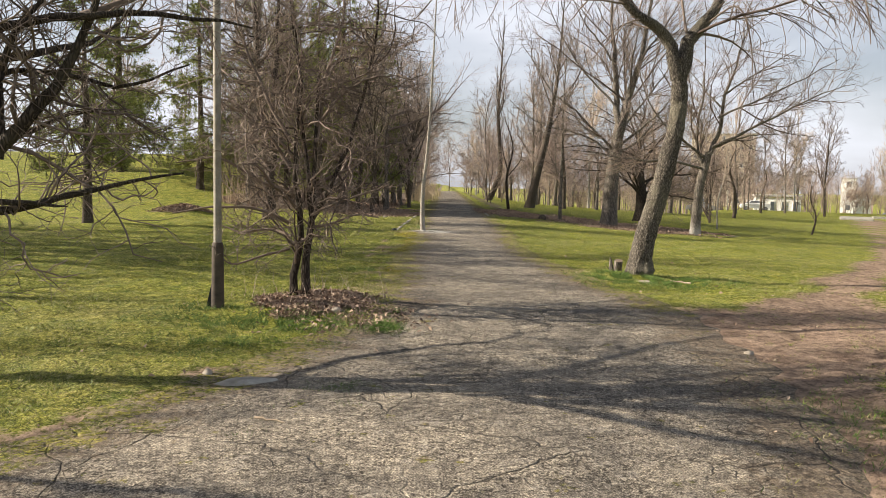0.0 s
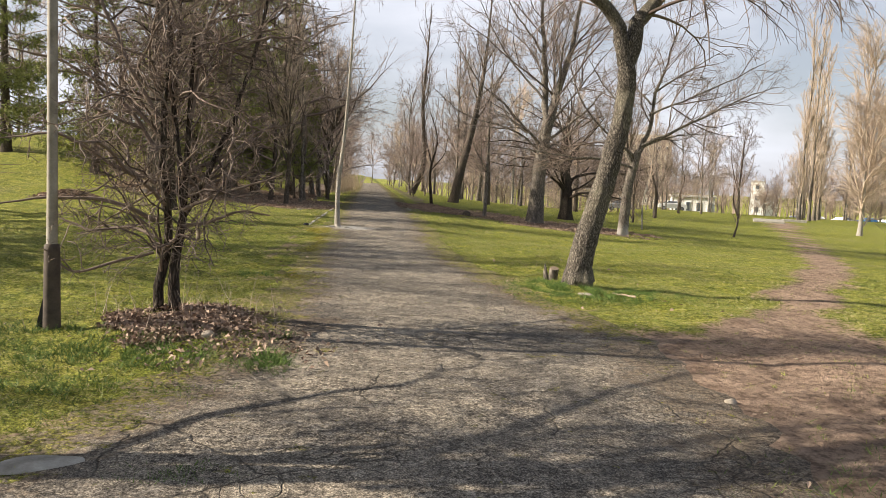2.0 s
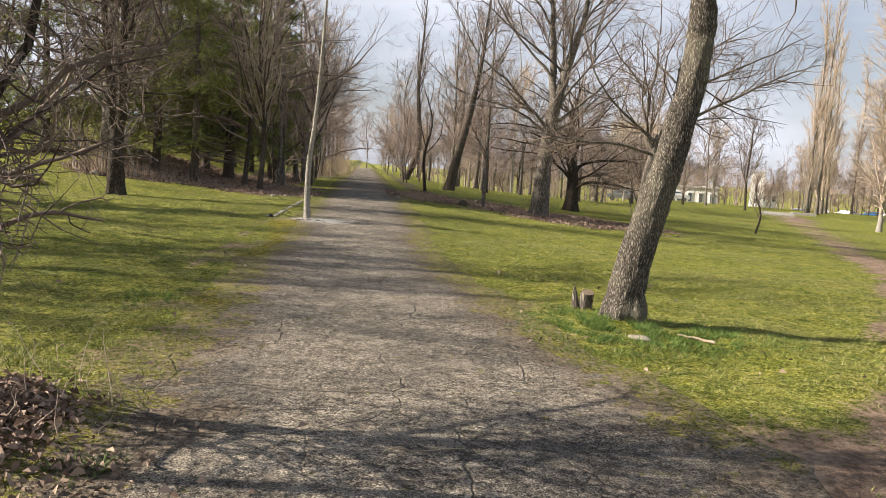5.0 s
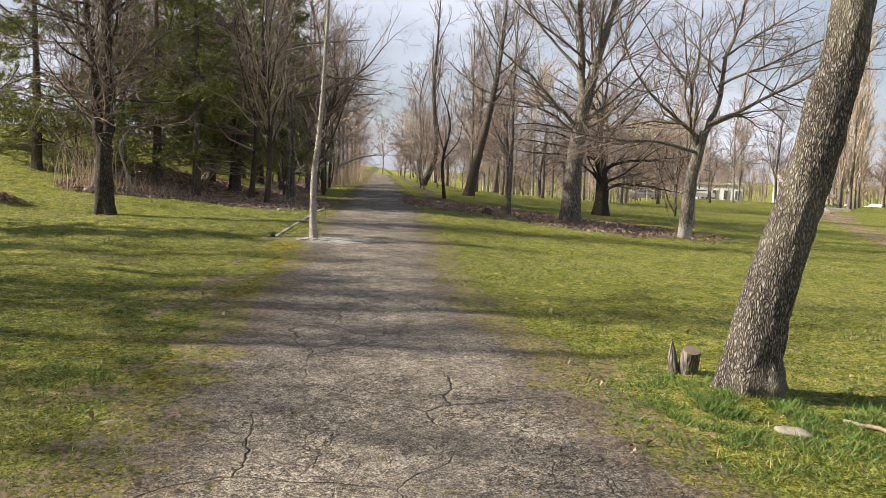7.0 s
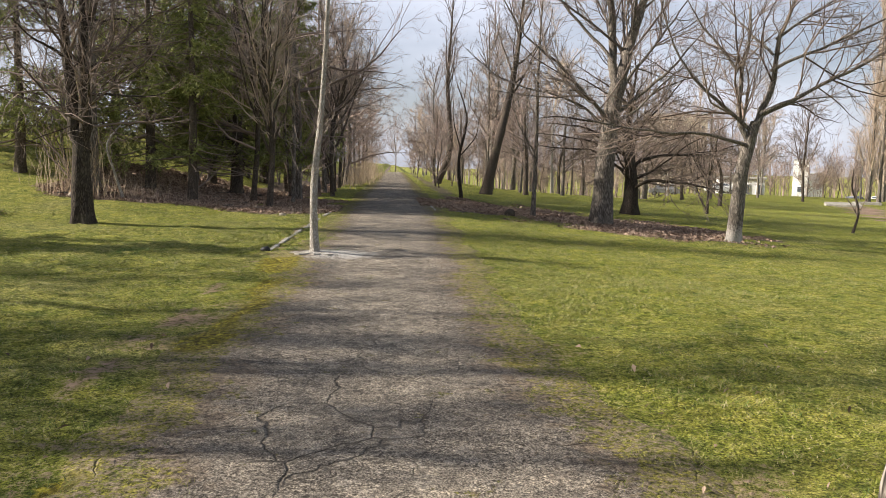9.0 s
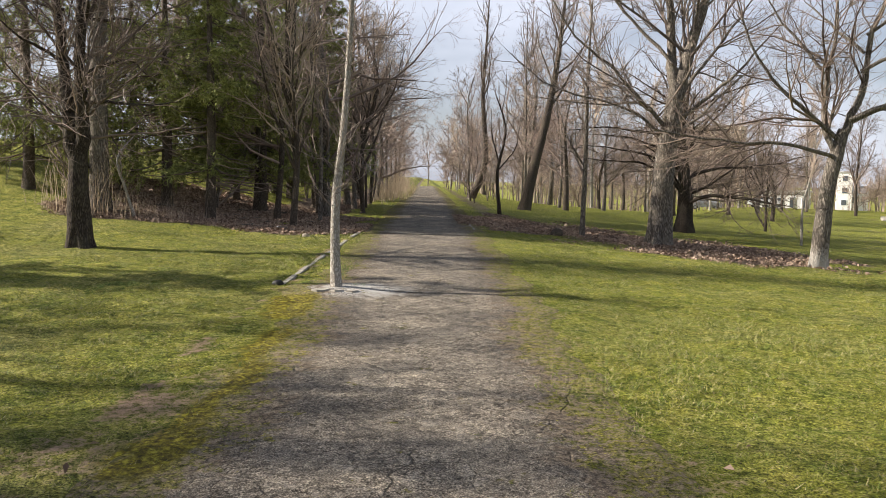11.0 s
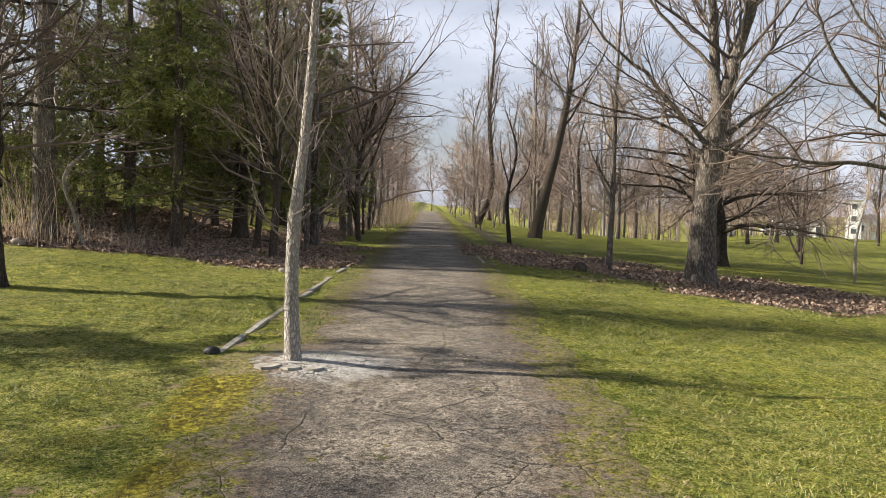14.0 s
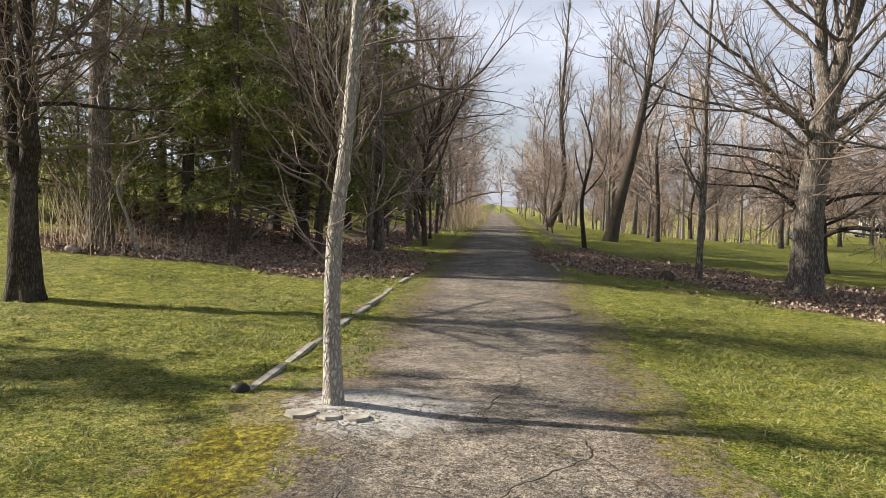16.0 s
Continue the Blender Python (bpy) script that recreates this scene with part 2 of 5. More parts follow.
def grass_blade_mat():
    m, n, l, b = material("grass_blades", 0.6, 0.3)
    g = n.new("ShaderNodeNewGeometry")
    c = ramp_of(n, l, g.outputs["Random Per Island"], [(0.0, (0.06, 0.10, 0.014)), (0.35, (0.16, 0.205, 0.03)), (0.62, (0.28, 0.285, 0.055)), (0.84, (0.38, 0.335, 0.13)), (1.0, (0.48, 0.42, 0.24))])
    l.new(c, b.inputs["Base Color"])
    return m


BLADE = grass_blade_mat()


def lawn_colour(n, l, v):
    """Spring grass with straw showing through and shade painted between the tufts: its colour, and the noises it is
    made of.
    """
    big, mid_, fine = noise_tex(n, l, v, 0.45, 3), noise_tex(n, l, v, 3.5, 4), noise_tex(n, l, v, 62, 3, 0.75)
    tuft = noise_tex(n, l, v, 17, 5, 0.7)
    green = ramp_of(n, l, mid_, [(0.3, (0.15, 0.20, 0.024)), (0.5, (0.28, 0.305, 0.04)), (0.7, (0.44, 0.42, 0.075))])
    straw = ramp_of(n, l, fine, [(0.3, (0.19, 0.16, 0.075)), (0.7, (0.50, 0.43, 0.23))])
    c = mix(n, l, ramp_of(n, l, tuft, [(0.5, (0, 0, 0)), (0.68, (0.65, 0.65, 0.65))]), green, straw)
    c = mix(n, l, ramp_of(n, l, big, [(0.48, (0, 0, 0)), (0.72, (0.35, 0.35, 0.35))]), c, straw)
    # Shade between tufts put into the colour: relief dips darken, tips lighten.
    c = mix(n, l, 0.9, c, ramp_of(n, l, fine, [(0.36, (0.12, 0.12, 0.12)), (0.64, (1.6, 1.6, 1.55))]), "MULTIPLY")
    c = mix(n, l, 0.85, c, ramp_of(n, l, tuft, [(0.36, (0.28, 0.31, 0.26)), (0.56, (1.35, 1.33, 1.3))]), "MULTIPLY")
    return c, mid_, fine, tuft


def lawn_mat():
    m, n, l, b = material("lawn", 0.9, 0.15)
    v = place_of(n, l)
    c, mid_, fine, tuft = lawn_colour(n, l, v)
    at = n.new("ShaderNodeVertexColor")
    at.layer_name = "cover"
    sep = n.new("ShaderNodeSeparateColor")
    l.new(at.outputs["Color"], sep.inputs["Color"])
    soil = ramp_of(n, l, mid_, [(0.3, (0.24, 0.165, 0.12)), (0.7, (0.49, 0.355, 0.262))])
    soil = mix(n, l, ramp_of(n, l, fine, [(0.55, (0, 0, 0)), (0.75, (0.6, 0.6, 0.6))]), soil, (0.44, 0.33, 0.255))
    soil = mix(n, l, 0.8, soil, ramp_of(n, l, tuft, [(0.36, (0.4, 0.38, 0.36)), (0.58, (1.25, 1.25, 1.22))]), "MULTIPLY")
    leaf = ramp_of(n, l, fine, [(0.3, (0.08, 0.057, 0.043)), (0.5, (0.20, 0.152, 0.117)), (0.7, (0.38, 0.31, 0.24))])
    moss = ramp_of(n, l, tuft, [(0.34, (0.05, 0.04, 0.010)), (0.5, (0.19, 0.16, 0.014)), (0.66, (0.52, 0.475, 0.05))])

    def cut(ch, soft=0.35):
        s = calc(n, l, "ADD", sep.outputs[ch], calc(n, l, "MULTIPLY", calc(n, l, "SUBTRACT", calc(n, l, "ADD", calc(n, l, "MULTIPLY", tuft, 0.65), calc(n, l, "MULTIPLY", fine, 0.35)), 0.5), 2.6))
        r = ramp_of(n, l, s, [(0.5 - soft / 2, (0, 0, 0)), (0.5 + soft / 2, (1, 1, 1))])
        return r
    c = mix(n, l, cut("Red"), c, soil)
    c = mix(n, l, cut("Green"), c, leaf)
    c = mix(n, l, cut("Blue"), c, moss)
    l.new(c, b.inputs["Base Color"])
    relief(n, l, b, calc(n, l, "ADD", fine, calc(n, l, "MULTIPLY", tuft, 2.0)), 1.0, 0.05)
    return m


def asphalt_mat():
    m, n, l, b = material("old_asphalt", 0.9, 0.2)
    v = place_of(n, l)
    grit, mid_, big = noise_tex(n, l, v, 95, 3, 0.7), noise_tex(n, l, v, 7, 5, 0.6), noise_tex(n, l, v, 0.9, 4)
    warp = n.new("ShaderNodeTexNoise")
    warp.inputs["Scale"].default_value, warp.inputs["Detail"].default_value = 3.0, 3
    l.new(v, warp.inputs["Vector"])
    bent = n.new("ShaderNodeMixRGB")
    bent.blend_type = "LINEAR_LIGHT"
    bent.inputs[0].default_value = 0.11
    l.new(v, bent.inputs[1])
    l.new(warp.outputs["Color"], bent.inputs[2])

    def cracks(scale, width):
        k = n.new("ShaderNodeTexVoronoi")
        k.feature = "DISTANCE_TO_EDGE"
        k.inputs["Scale"].default_value = scale
        l.new(bent.outputs[0], k.inputs["Vector"])
        return ramp_of(n, l, k.outputs["Distance"], [(0.0, (1, 1, 1)), (width, (0, 0, 0))])
    wide, thin = cracks(0.9, 0.008), cracks(5.0, 0.022)
    net = ramp_of(n, l, noise_tex(n, l, v, 34, 5, 0.8), [(0.40, (1, 1, 1)), (0.46, (0, 0, 0))])
    wide = mix(n, l, 1.0, wide, ramp_of(n, l, noise_tex(n, l, v, 0.7, 2), [(0.42, (0, 0, 0)), (0.55, (0.9, 0.9, 0.9))]), "MULTIPLY")
    where = ramp_of(n, l, noise_tex(n, l, v, 1.4, 2), [(0.47, (0, 0, 0)), (0.62, (0.75, 0.75, 0.75))])
    net_where = ramp_of(n, l, noise_tex(n, l, v, 2.3, 3), [(0.36, (0.15, 0.15, 0.15)), (0.56, (0.9, 0.9, 0.9))])
    net = mix(n, l, 1.0, net, net_where, "MULTIPLY")
    thin = mix(n, l, 1.0, thin, where, "MULTIPLY")
    stone = ramp_of(n, l, grit, [(0.35, (0.075, 0.067, 0.056)), (0.5, (0.27, 0.243, 0.206)), (0.65, (0.60, 0.55, 0.465))])
    c = mix(n, l, 0.75, stone, ramp_of(n, l, mid_, [(0.34, (0.5, 0.49, 0.48)), (0.66, (1.32, 1.29, 1.22))]), "MULTIPLY")
    c = mix(n, l, 0.75, c, ramp_of(n, l, big, [(0.35, (0.52, 0.52, 0.53)), (0.62, (1.3, 1.26, 1.18))]), "MULTIPLY")
    chip = noise_tex(n, l, v, 24, 4, 0.75)
    c = mix(n, l, 0.85, c, ramp_of(n, l, chip, [(0.36, (0.45, 0.44, 0.44)), (0.5, (0.97, 0.96, 0.95)), (0.64, (1.28, 1.26, 1.2))]), "MULTIPLY")
    crack = mix(n, l, 1.0, mix(n, l, 1.0, wide, thin, "LIGHTEN"), net, "LIGHTEN")
    at = n.new("ShaderNodeVertexColor")
    at.layer_name = "cover"
    sep = n.new("ShaderNodeSeparateColor")
    l.new(at.outputs["Color"], sep.inputs["Color"])

    def cut(ch, gain=1.6, soft=0.4):
        k = calc(n, l, "ADD", sep.outputs[ch], calc(n, l, "MULTIPLY", calc(n, l, "SUBTRACT", mid_, 0.5), gain))
        return ramp_of(n, l, k, [(0.5 - soft / 2, (0, 0, 0)), (0.5 + soft / 2, (1, 1, 1))])
    c = mix(n, l, cut("Green", 2.0, 0.7), c, ramp_of(n, l, grit, [(0.3, (0.38, 0.365, 0.33)), (0.7, (0.62, 0.60, 0.55))]))
    soil = ramp_of(n, l, grit, [(0.3, (0.10, 0.075, 0.055)), (0.5, (0.19, 0.15, 0.11)), (0.7, (0.32, 0.27, 0.20))])
    soil = mix(n, l, 0.85, soil, ramp_of(n, l, chip, [(0.36, (0.35, 0.34, 0.33)), (0.5, (0.9, 0.9, 0.9)), (0.64, (1.45, 1.42, 1.3))]), "MULTIPLY")
    c = mix(n, l, cut("Red", 2.6, 0.5), c, soil)
    at2 = n.new("ShaderNodeVertexColor")
    at2.layer_name = "verge"
    sep2 = n.new("ShaderNodeSeparateColor")
    l.new(at2.outputs["Color"], sep2.inputs["Color"])
    fringe = calc(n, l, "ADD", sep2.outputs["Red"], calc(n, l, "MULTIPLY", calc(n, l, "SUBTRACT", noise_tex(n, l, v, 4, 6, 0.75), 0.5), 3.6))
    turf = mix(n, l, 1.0, lawn_colour(n, l, v)[0], (0.6, 0.56, 0.52), "MULTIPLY")
    turf = mix(n, l, ramp_of(n, l, chip, [(0.45, (0, 0, 0)), (0.58, (0.9, 0.9, 0.9))]), turf, soil)
    c = mix(n, l, ramp_of(n, l, fringe, [(0.44, (0, 0, 0)), (0.56, (1, 1, 1))]), c, turf)
    c = mix(n, l, cut("Blue"), c, ramp_of(n, l, chip, [(0.36, (0.05, 0.04, 0.012)), (0.5, (0.15, 0.125, 0.014)), (0.65, (0.38, 0.345, 0.04))]))
    c = mix(n, l, calc(n, l, "MULTIPLY", crack, calc(n, l, "SUBTRACT", 1.0, sep2.outputs["Red"])), c, (0.055, 0.047, 0.037))
    l.new(c, b.inputs["Base Color"])
    h = calc(n, l, "SUBTRACT", calc(n, l, "ADD", calc(n, l, "MULTIPLY", grit, 0.35), calc(n, l, "ADD", calc(n, l, "MULTIPLY", mid_, 0.6), calc(n, l, "MULTIPLY", chip, 0.7))), crack)
    relief(n, l, b, h, 1.0, 0.02)
    return m


def rough_mat(name, a, c2, scale, rough=0.85, spec=0.3, depth=0.004):
    m, n, l, b = material(name, rough, spec)
    v = object_place(n, l)
    f, g = noise_tex(n, l, v, scale, 5), noise_tex(n, l, v, scale * 9, 3, 0.7)
    c = ramp_of(n, l, f, [(0.3, a), (0.7, c2)])
    c = mix(n, l, 0.35, c, ramp_of(n, l, g, [(0.3, (0.6, 0.6, 0.6)), (0.7, (1.25, 1.25, 1.25))]), "MULTIPLY")
    l.new(c, b.inputs["Base Color"])
    relief(n, l, b, g, 0.5, depth)
    return m


LAWN, ASPHALT = lawn_mat(), asphalt_mat()


def washed_bark():
    m = BARK_GREY.copy()
    m.name = "bark_with_whitewash"
    n, l = m.node_tree.nodes, m.node_tree.links
    b = n["Principled BSDF"]
    old = b.inputs["Base Color"].links[0].from_socket
    v = object_place(n, l)
    sep = n.new("ShaderNodeSeparateXYZ")
    l.new(v, sep.inputs["Vector"])
    k = calc(n, l, "ADD", sep.outputs["Z"], calc(n, l, "MULTIPLY", calc(n, l, "SUBTRACT", noise_tex(n, l, v, 22, 5, 0.7), 0.5), 1.1))
    l.new(mix(n, l, ramp_of(n, l, k, [(0.2, (0.7, 0.7, 0.7)), (0.5, (0, 0, 0))]), old, (0.50, 0.47, 0.42)), b.inputs["Base Color"])
    return m


BARK_WASHED = washed_bark()
CONCRETE = rough_mat("weathered_concrete", (0.19, 0.175, 0.14), (0.45, 0.425, 0.365), 7)
STONE = rough_mat("field_stone", (0.20, 0.17, 0.13), (0.42, 0.37, 0.30), 14)
WOOD = rough_mat("grey_wood", (0.25, 0.19, 0.13), (0.45, 0.37, 0.26), 14)
CUT = rough_mat("cut_wood_face", (0.14, 0.105, 0.075), (0.24, 0.185, 0.13), 12)
POLE = rough_mat("weathered_pole", (0.22, 0.20, 0.165), (0.40, 0.37, 0.315), 7, 0.7)
SLEEVE = rough_mat("dark_sleeve", (0.045, 0.036, 0.03), (0.10, 0.078, 0.06), 9, 0.8)
RUBBER = rough_mat("black_rubber", (0.012, 0.012, 0.012), (0.03, 0.03, 0.03), 9, 0.6)
PLASTER = rough_mat("white_plaster", (0.70, 0.70, 0.68), (0.82, 0.82, 0.80), 0.3)
PANEL = rough_mat("grey_panel", (0.40, 0.39, 0.37), (0.52, 0.51, 0.48), 0.3)
TAN_WALL = rough_mat("tan_render", (0.50, 0.42, 0.33), (0.60, 0.52, 0.42), 0.3)
GLASS = rough_mat("window_glass", (0.06, 0.07, 0.085), (0.11, 0.125, 0.145), 0.5, 0.12, 0.5, 0.0005)
WHITEWASH = rough_mat("worn_whitewash", (0.17, 0.15, 0.12), (0.52, 0.49, 0.44), 14)
PAINT_BLUE = rough_mat("car_paint_blue", (0.03, 0.16, 0.42), (0.04, 0.20, 0.50), 0.4, 0.25, 0.5, 0.0002)
PAINT_WHITE = rough_mat("car_paint_white", (0.72, 0.73, 0.74), (0.80, 0.81, 0.82), 0.4, 0.25, 0.5, 0.0002)
PAINT_GREY = rough_mat("car_paint_grey", (0.20, 0.21, 0.23), (0.26, 0.27, 0.29), 0.4, 0.25, 0.5, 0.0002)

# ---- mesh helpers ----


def quads_mesh(name, verts, faces, smooth=True):
    """A mesh from arrays: verts (N, 3), faces (F, k) of one size."""
    me = bpy.data.meshes.new(name)
    verts, faces = np.asarray(verts, np.float32), np.asarray(faces, np.int32)
    me.vertices.add(len(verts))
    me.vertices.foreach_set("co", verts.ravel())
    me.loops.add(faces.size)
    me.loops.foreach_set("vertex_index", faces.ravel())
    me.polygons.add(len(faces))
    me.polygons.foreach_set("loop_start", np.arange(len(faces), dtype=np.int32) * faces.shape[1])
    me.polygons.foreach_set("use_smooth", np.full(len(faces), smooth))
    me.update(calc_edges=True)
    return me


def part(name, shape, mat, parent=None, label="", place=None):
    """Links a mesh or a bmesh as one object."""
    if isinstance(shape, bmesh.types.BMesh):
        me = bpy.data.meshes.new(name)
        shape.to_mesh(me)
        shape.free()
    else:
        me = shape
    if not me.materials:
        me.materials.append(mat)
    ob = new(name, me)
    ob.parent = parent
    if place is not None:
        ob.matrix_basis = place
    if label:
        ob["label"] = label
    return ob


def box(size, at=(0, 0, 0), bevel=0.0, seg=2):
    bm = bmesh.new()
    bmesh.ops.create_cube(bm, size=1.0, matrix=Matrix.Translation(at) @ Matrix.Diagonal((*size, 1)))
    if bevel:
        bmesh.ops.bevel(bm, geom=bm.edges[:], offset=bevel, segments=seg, affect="EDGES")
    return bm


def unit(v):
    return v / np.maximum(np.linalg.norm(v, axis=-1, keepdims=True), 1e-9)


def tubes(P, R, sides, twist=None):
    """Vertices and quads of tapered tubes: P (B, n, 3), R (B, n)."""
    B, n = R.shape
    T = unit(np.gradient(P, axis=1))
    ref = np.where(np.abs(T[:, :1, 2:3]) < 0.9, np.array([0, 0, 1.0]), np.array([1.0, 0, 0]))
    U = unit(np.cross(T, ref))
    V = np.cross(T, U)
    a = np.arange(sides) * 2 * np.pi / sides
    ring = U[:, :, None, :] * np.cos(a)[:, None] + V[:, :, None, :] * np.sin(a)[:, None]
    X = P[:, :, None, :] + ring * R[:, :, None, None]
    i = np.arange(B * n * sides).reshape(B, n, sides)
    j = np.roll(i, -1, axis=2)
    F = np.stack([i[:, :-1], j[:, :-1], j[:, 1:], i[:, 1:]], -1).reshape(-1, 4)
    return X.reshape(-1, 3), F


def joined(pieces):
    vs, fs, k = [], [], 0
    for v, f in pieces:
        vs.append(v)
        fs.append(f + k)
        k += len(v)
    return np.concatenate(vs), np.concatenate(fs)


def spline(pts, n):
    """A smooth line of n points through a few points."""
    p = np.asarray(pts, float)
    p = np.vstack([2 * p[0] - p[1], p, 2 * p[-1] - p[-2]])
    m = len(p) - 3
    t = np.linspace(0, m - 1e-6, n)
    k = t.astype(int)
    u = (t - k)[:, None]
    a, b, c, d = p[k], p[k + 1], p[k + 2], p[k + 3]
    return 0.5 * (2 * b + (c - a) * u + (2 * a - 5 * b + 4 * c - d) * u ** 2 + (3 * b - 3 * c + d - a) * u ** 3)


# ---- trees ----


def sprout(rng, P, R, L, per_m, len_f, angle, u0, n, up, wob, thin, tip=0.0025, least=1, max_len=9.0, min_len=0.12, droop=0.0):
    """Side shoots of all the branches given, as arrays of the same kind."""
    B, m = R.shape
    counts = np.maximum(least, np.round(per_m * L * rng.uniform(0.7, 1.3, B)).astype(int))
    idx = np.repeat(np.arange(B), counts)
    K = len(idx)
    u = u0 + (1 - u0) * rng.random(K) ** 0.85
    f = u * (m - 1)
    k = np.minimum(f.astype(int), m - 2)
    w = (f - k)[:, None]
    pos = P[idx, k] * (1 - w) + P[idx, k + 1] * w
    T = unit(P[idx, k + 1] - P[idx, k])
    r_at = R[idx, k] * (1 - w[:, 0]) + R[idx, k + 1] * w[:, 0]
    side = unit(np.cross(T, unit(rng.normal(size=(K, 3)))))
    th = np.radians(angle) * rng.uniform(0.65, 1.3, K)[:, None]
    d = unit(T * np.cos(th) + side * np.sin(th))
    length = np.clip(L[idx] * len_f * (1.2 - 0.75 * u) * rng.uniform(0.55, 1.25, K), min_len, max_len)
    pts = [pos]
    for s in range(1, n):
        bend = np.zeros((K, 3))
        bend[:, 2] = up - droop * s / n
        d = unit(d + wob * rng.normal(size=(K, 3)) + bend)
        pts.append(pts[-1] + d * (length / (n - 1))[:, None])
    r0 = np.minimum(r_at * 0.72, thin * length + tip)
    t = np.linspace(0, 1, n)
    rad = r0[:, None] * (1 - t) ** 0.8 + tip * t * np.minimum(1, r0[:, None] / tip)
    return np.stack(pts, 1), rad, length


def ridged(P, R, sides, rng, depth, flare=0.35, flare_h=0.3, lobes=5, knots=()):
    """One thick trunk as a tube with furrows, swellings and root flare."""
    n = len(P)
    Rf = R * (1 + flare * np.exp(-(P[:, 2] - P[0, 2]) / flare_h))
    v, f = tubes(P[None], Rf[None], sides)
    X = v.reshape(n, sides, 3)
    a = np.arange(sides) * 2 * np.pi / sides
    o = rng.uniform(0, 50)
    z = P[:, 2][:, None] + 0 * a[None]
    rad = Rf[:, None]
    cx, cy = np.cos(a)[None] * rad, np.sin(a)[None] * rad
    fine = np.abs(fbm(cx * 26 + o, cy * 26, z * 6.5, 2) - 0.5) * 2
    slow = fbm(cx * 4 + o, cy * 4, z * 1.6, 2) - 0.5
    lobe = 0.22 * np.exp(-(z - P[0, 2]) / (flare_h * 1.4)) * np.cos(lobes * a[None] + o)
    k = 1 + lobe + 0.25 * slow
    for kz, ka, kr, kh in knots:
        k = k + kh * np.exp(-((z - kz) / kr) ** 2 - (np.angle(np.exp(1j * (a[None] - ka))) / 0.8) ** 2)
    X = P[:, None] + (X - P[:, None]) * (k + depth / rad * (fine - 0.3))[:, :, None]
    return X.reshape(-1, 3), f


def bare_tree(name, label, seed, height, r, levels, wood, twig, trunk=None, limbs=None, auto=None, sides=14, detail=0.0, crown_from=0.3, group="", flare=0.35, limb_parts=True, at=None, category="tree", top=True, knots=(), keep=None, lod=0):
    """A leafless tree: trunk, limbs and a crown of twigs. trunk and limbs are lines in metres from the foot; auto gives side limbs of its own."""
    rng = np.random.default_rng(seed)
    root = new(name)
    tagged(root, label, category, group)
    tp = spline(trunk if trunk is not None else [(0, 0, -0.15), (rng.normal() * 0.1, rng.normal() * 0.1, height * 0.35), (rng.normal() * 0.25, rng.normal() * 0.25, height * 0.7), (rng.normal() * 0.35, rng.normal() * 0.35, height)], (max(20, int(height * 5)) if not lod else 14) if not detail else 130)
    seg = np.linalg.norm(np.diff(tp, axis=0), axis=1).sum()
    t = np.linspace(0, 1, len(tp))
    end = 0.012 if top else 0.62 * r
    tr = r * (1 - t) ** 0.85 + end * t if top else r + (end - r) * t
    v, f = ridged(tp, tr, 56 if detail else sides, rng, detail if detail else r * 0.06, flare, max(0.12, r * 1.1), knots=knots)
    trunk_ob = part("trunk", quads_mesh("trunk", v, f), wood, root)
    P, R, L = [], [], []
    for line, r0 in (limbs or []):
        p = spline(line, 16)
        wig = rng.normal(size=p.shape) * 0.022 * np.linalg.norm(p[-1] - p[0])
        wig[0] = 0
        p = p + np.cumsum(wig, 0) * 0.25
        s = np.linspace(0, 1, 16)
        P.append(p)
        R.append(r0 * (1 - s) ** 0.8 + 0.006 * s)
        L.append(np.linalg.norm(np.diff(p, axis=0), axis=1).sum())
    if auto:
        a = dict(auto)
        p2, r2, l2 = sprout(rng, tp[None], tr[None], np.array([seg]), n=7 if lod else 16, **a)
        P, R, L = P + list(p2), R + list(r2), L + list(l2)
    P, R, L = np.array(P), np.array(R), np.array(L)
    if limb_parts:
        for k in range(len(P)):
            v, f = tubes(P[k:k + 1], R[k:k + 1], 8 if R[k, 0] > 0.03 else 5)
            part("limb", quads_mesh("limb", v, f), wood if R[k, 0] > 0.03 else twig, root)
        pieces = []
    else:
        pieces = [tubes(P, R, 4)]
    for lev in levels:
        lev = dict(lev)
        k = lev.pop("sides", 3)
        P, R, L = sprout(rng, P, R, L, **lev)
        if keep is not None:
            ok = keep(P)
            P, R, L = P[ok], R[ok], L[ok]
        pieces.append(tubes(P, R, k))
    if pieces:
        v, f = joined(pieces)
        part("crown", quads_mesh("crown", v, f), twig, root, "bare leafless twigs")
    if at is not None:
        root.location = at
    return root


def foot(x, y, sink=0.0):
    return (x, y, float(ground_z(x, y)) - sink)


# ---- ground ----


def spaced(inner0, inner1, step, outer0, outer1, growth=1.12):
    mid = list(np.arange(inner0, inner1 + 1e-6, step))
    d, lo, hi = step, [], []
    p = inner0
    while p > outer0:
        d *= growth
        p -= d
        lo.append(p)
    d, p = step, inner1
    while p < outer1:
        d *= growth
        p += d
        hi.append(p)
    return np.array(lo[::-1] + mid + hi)


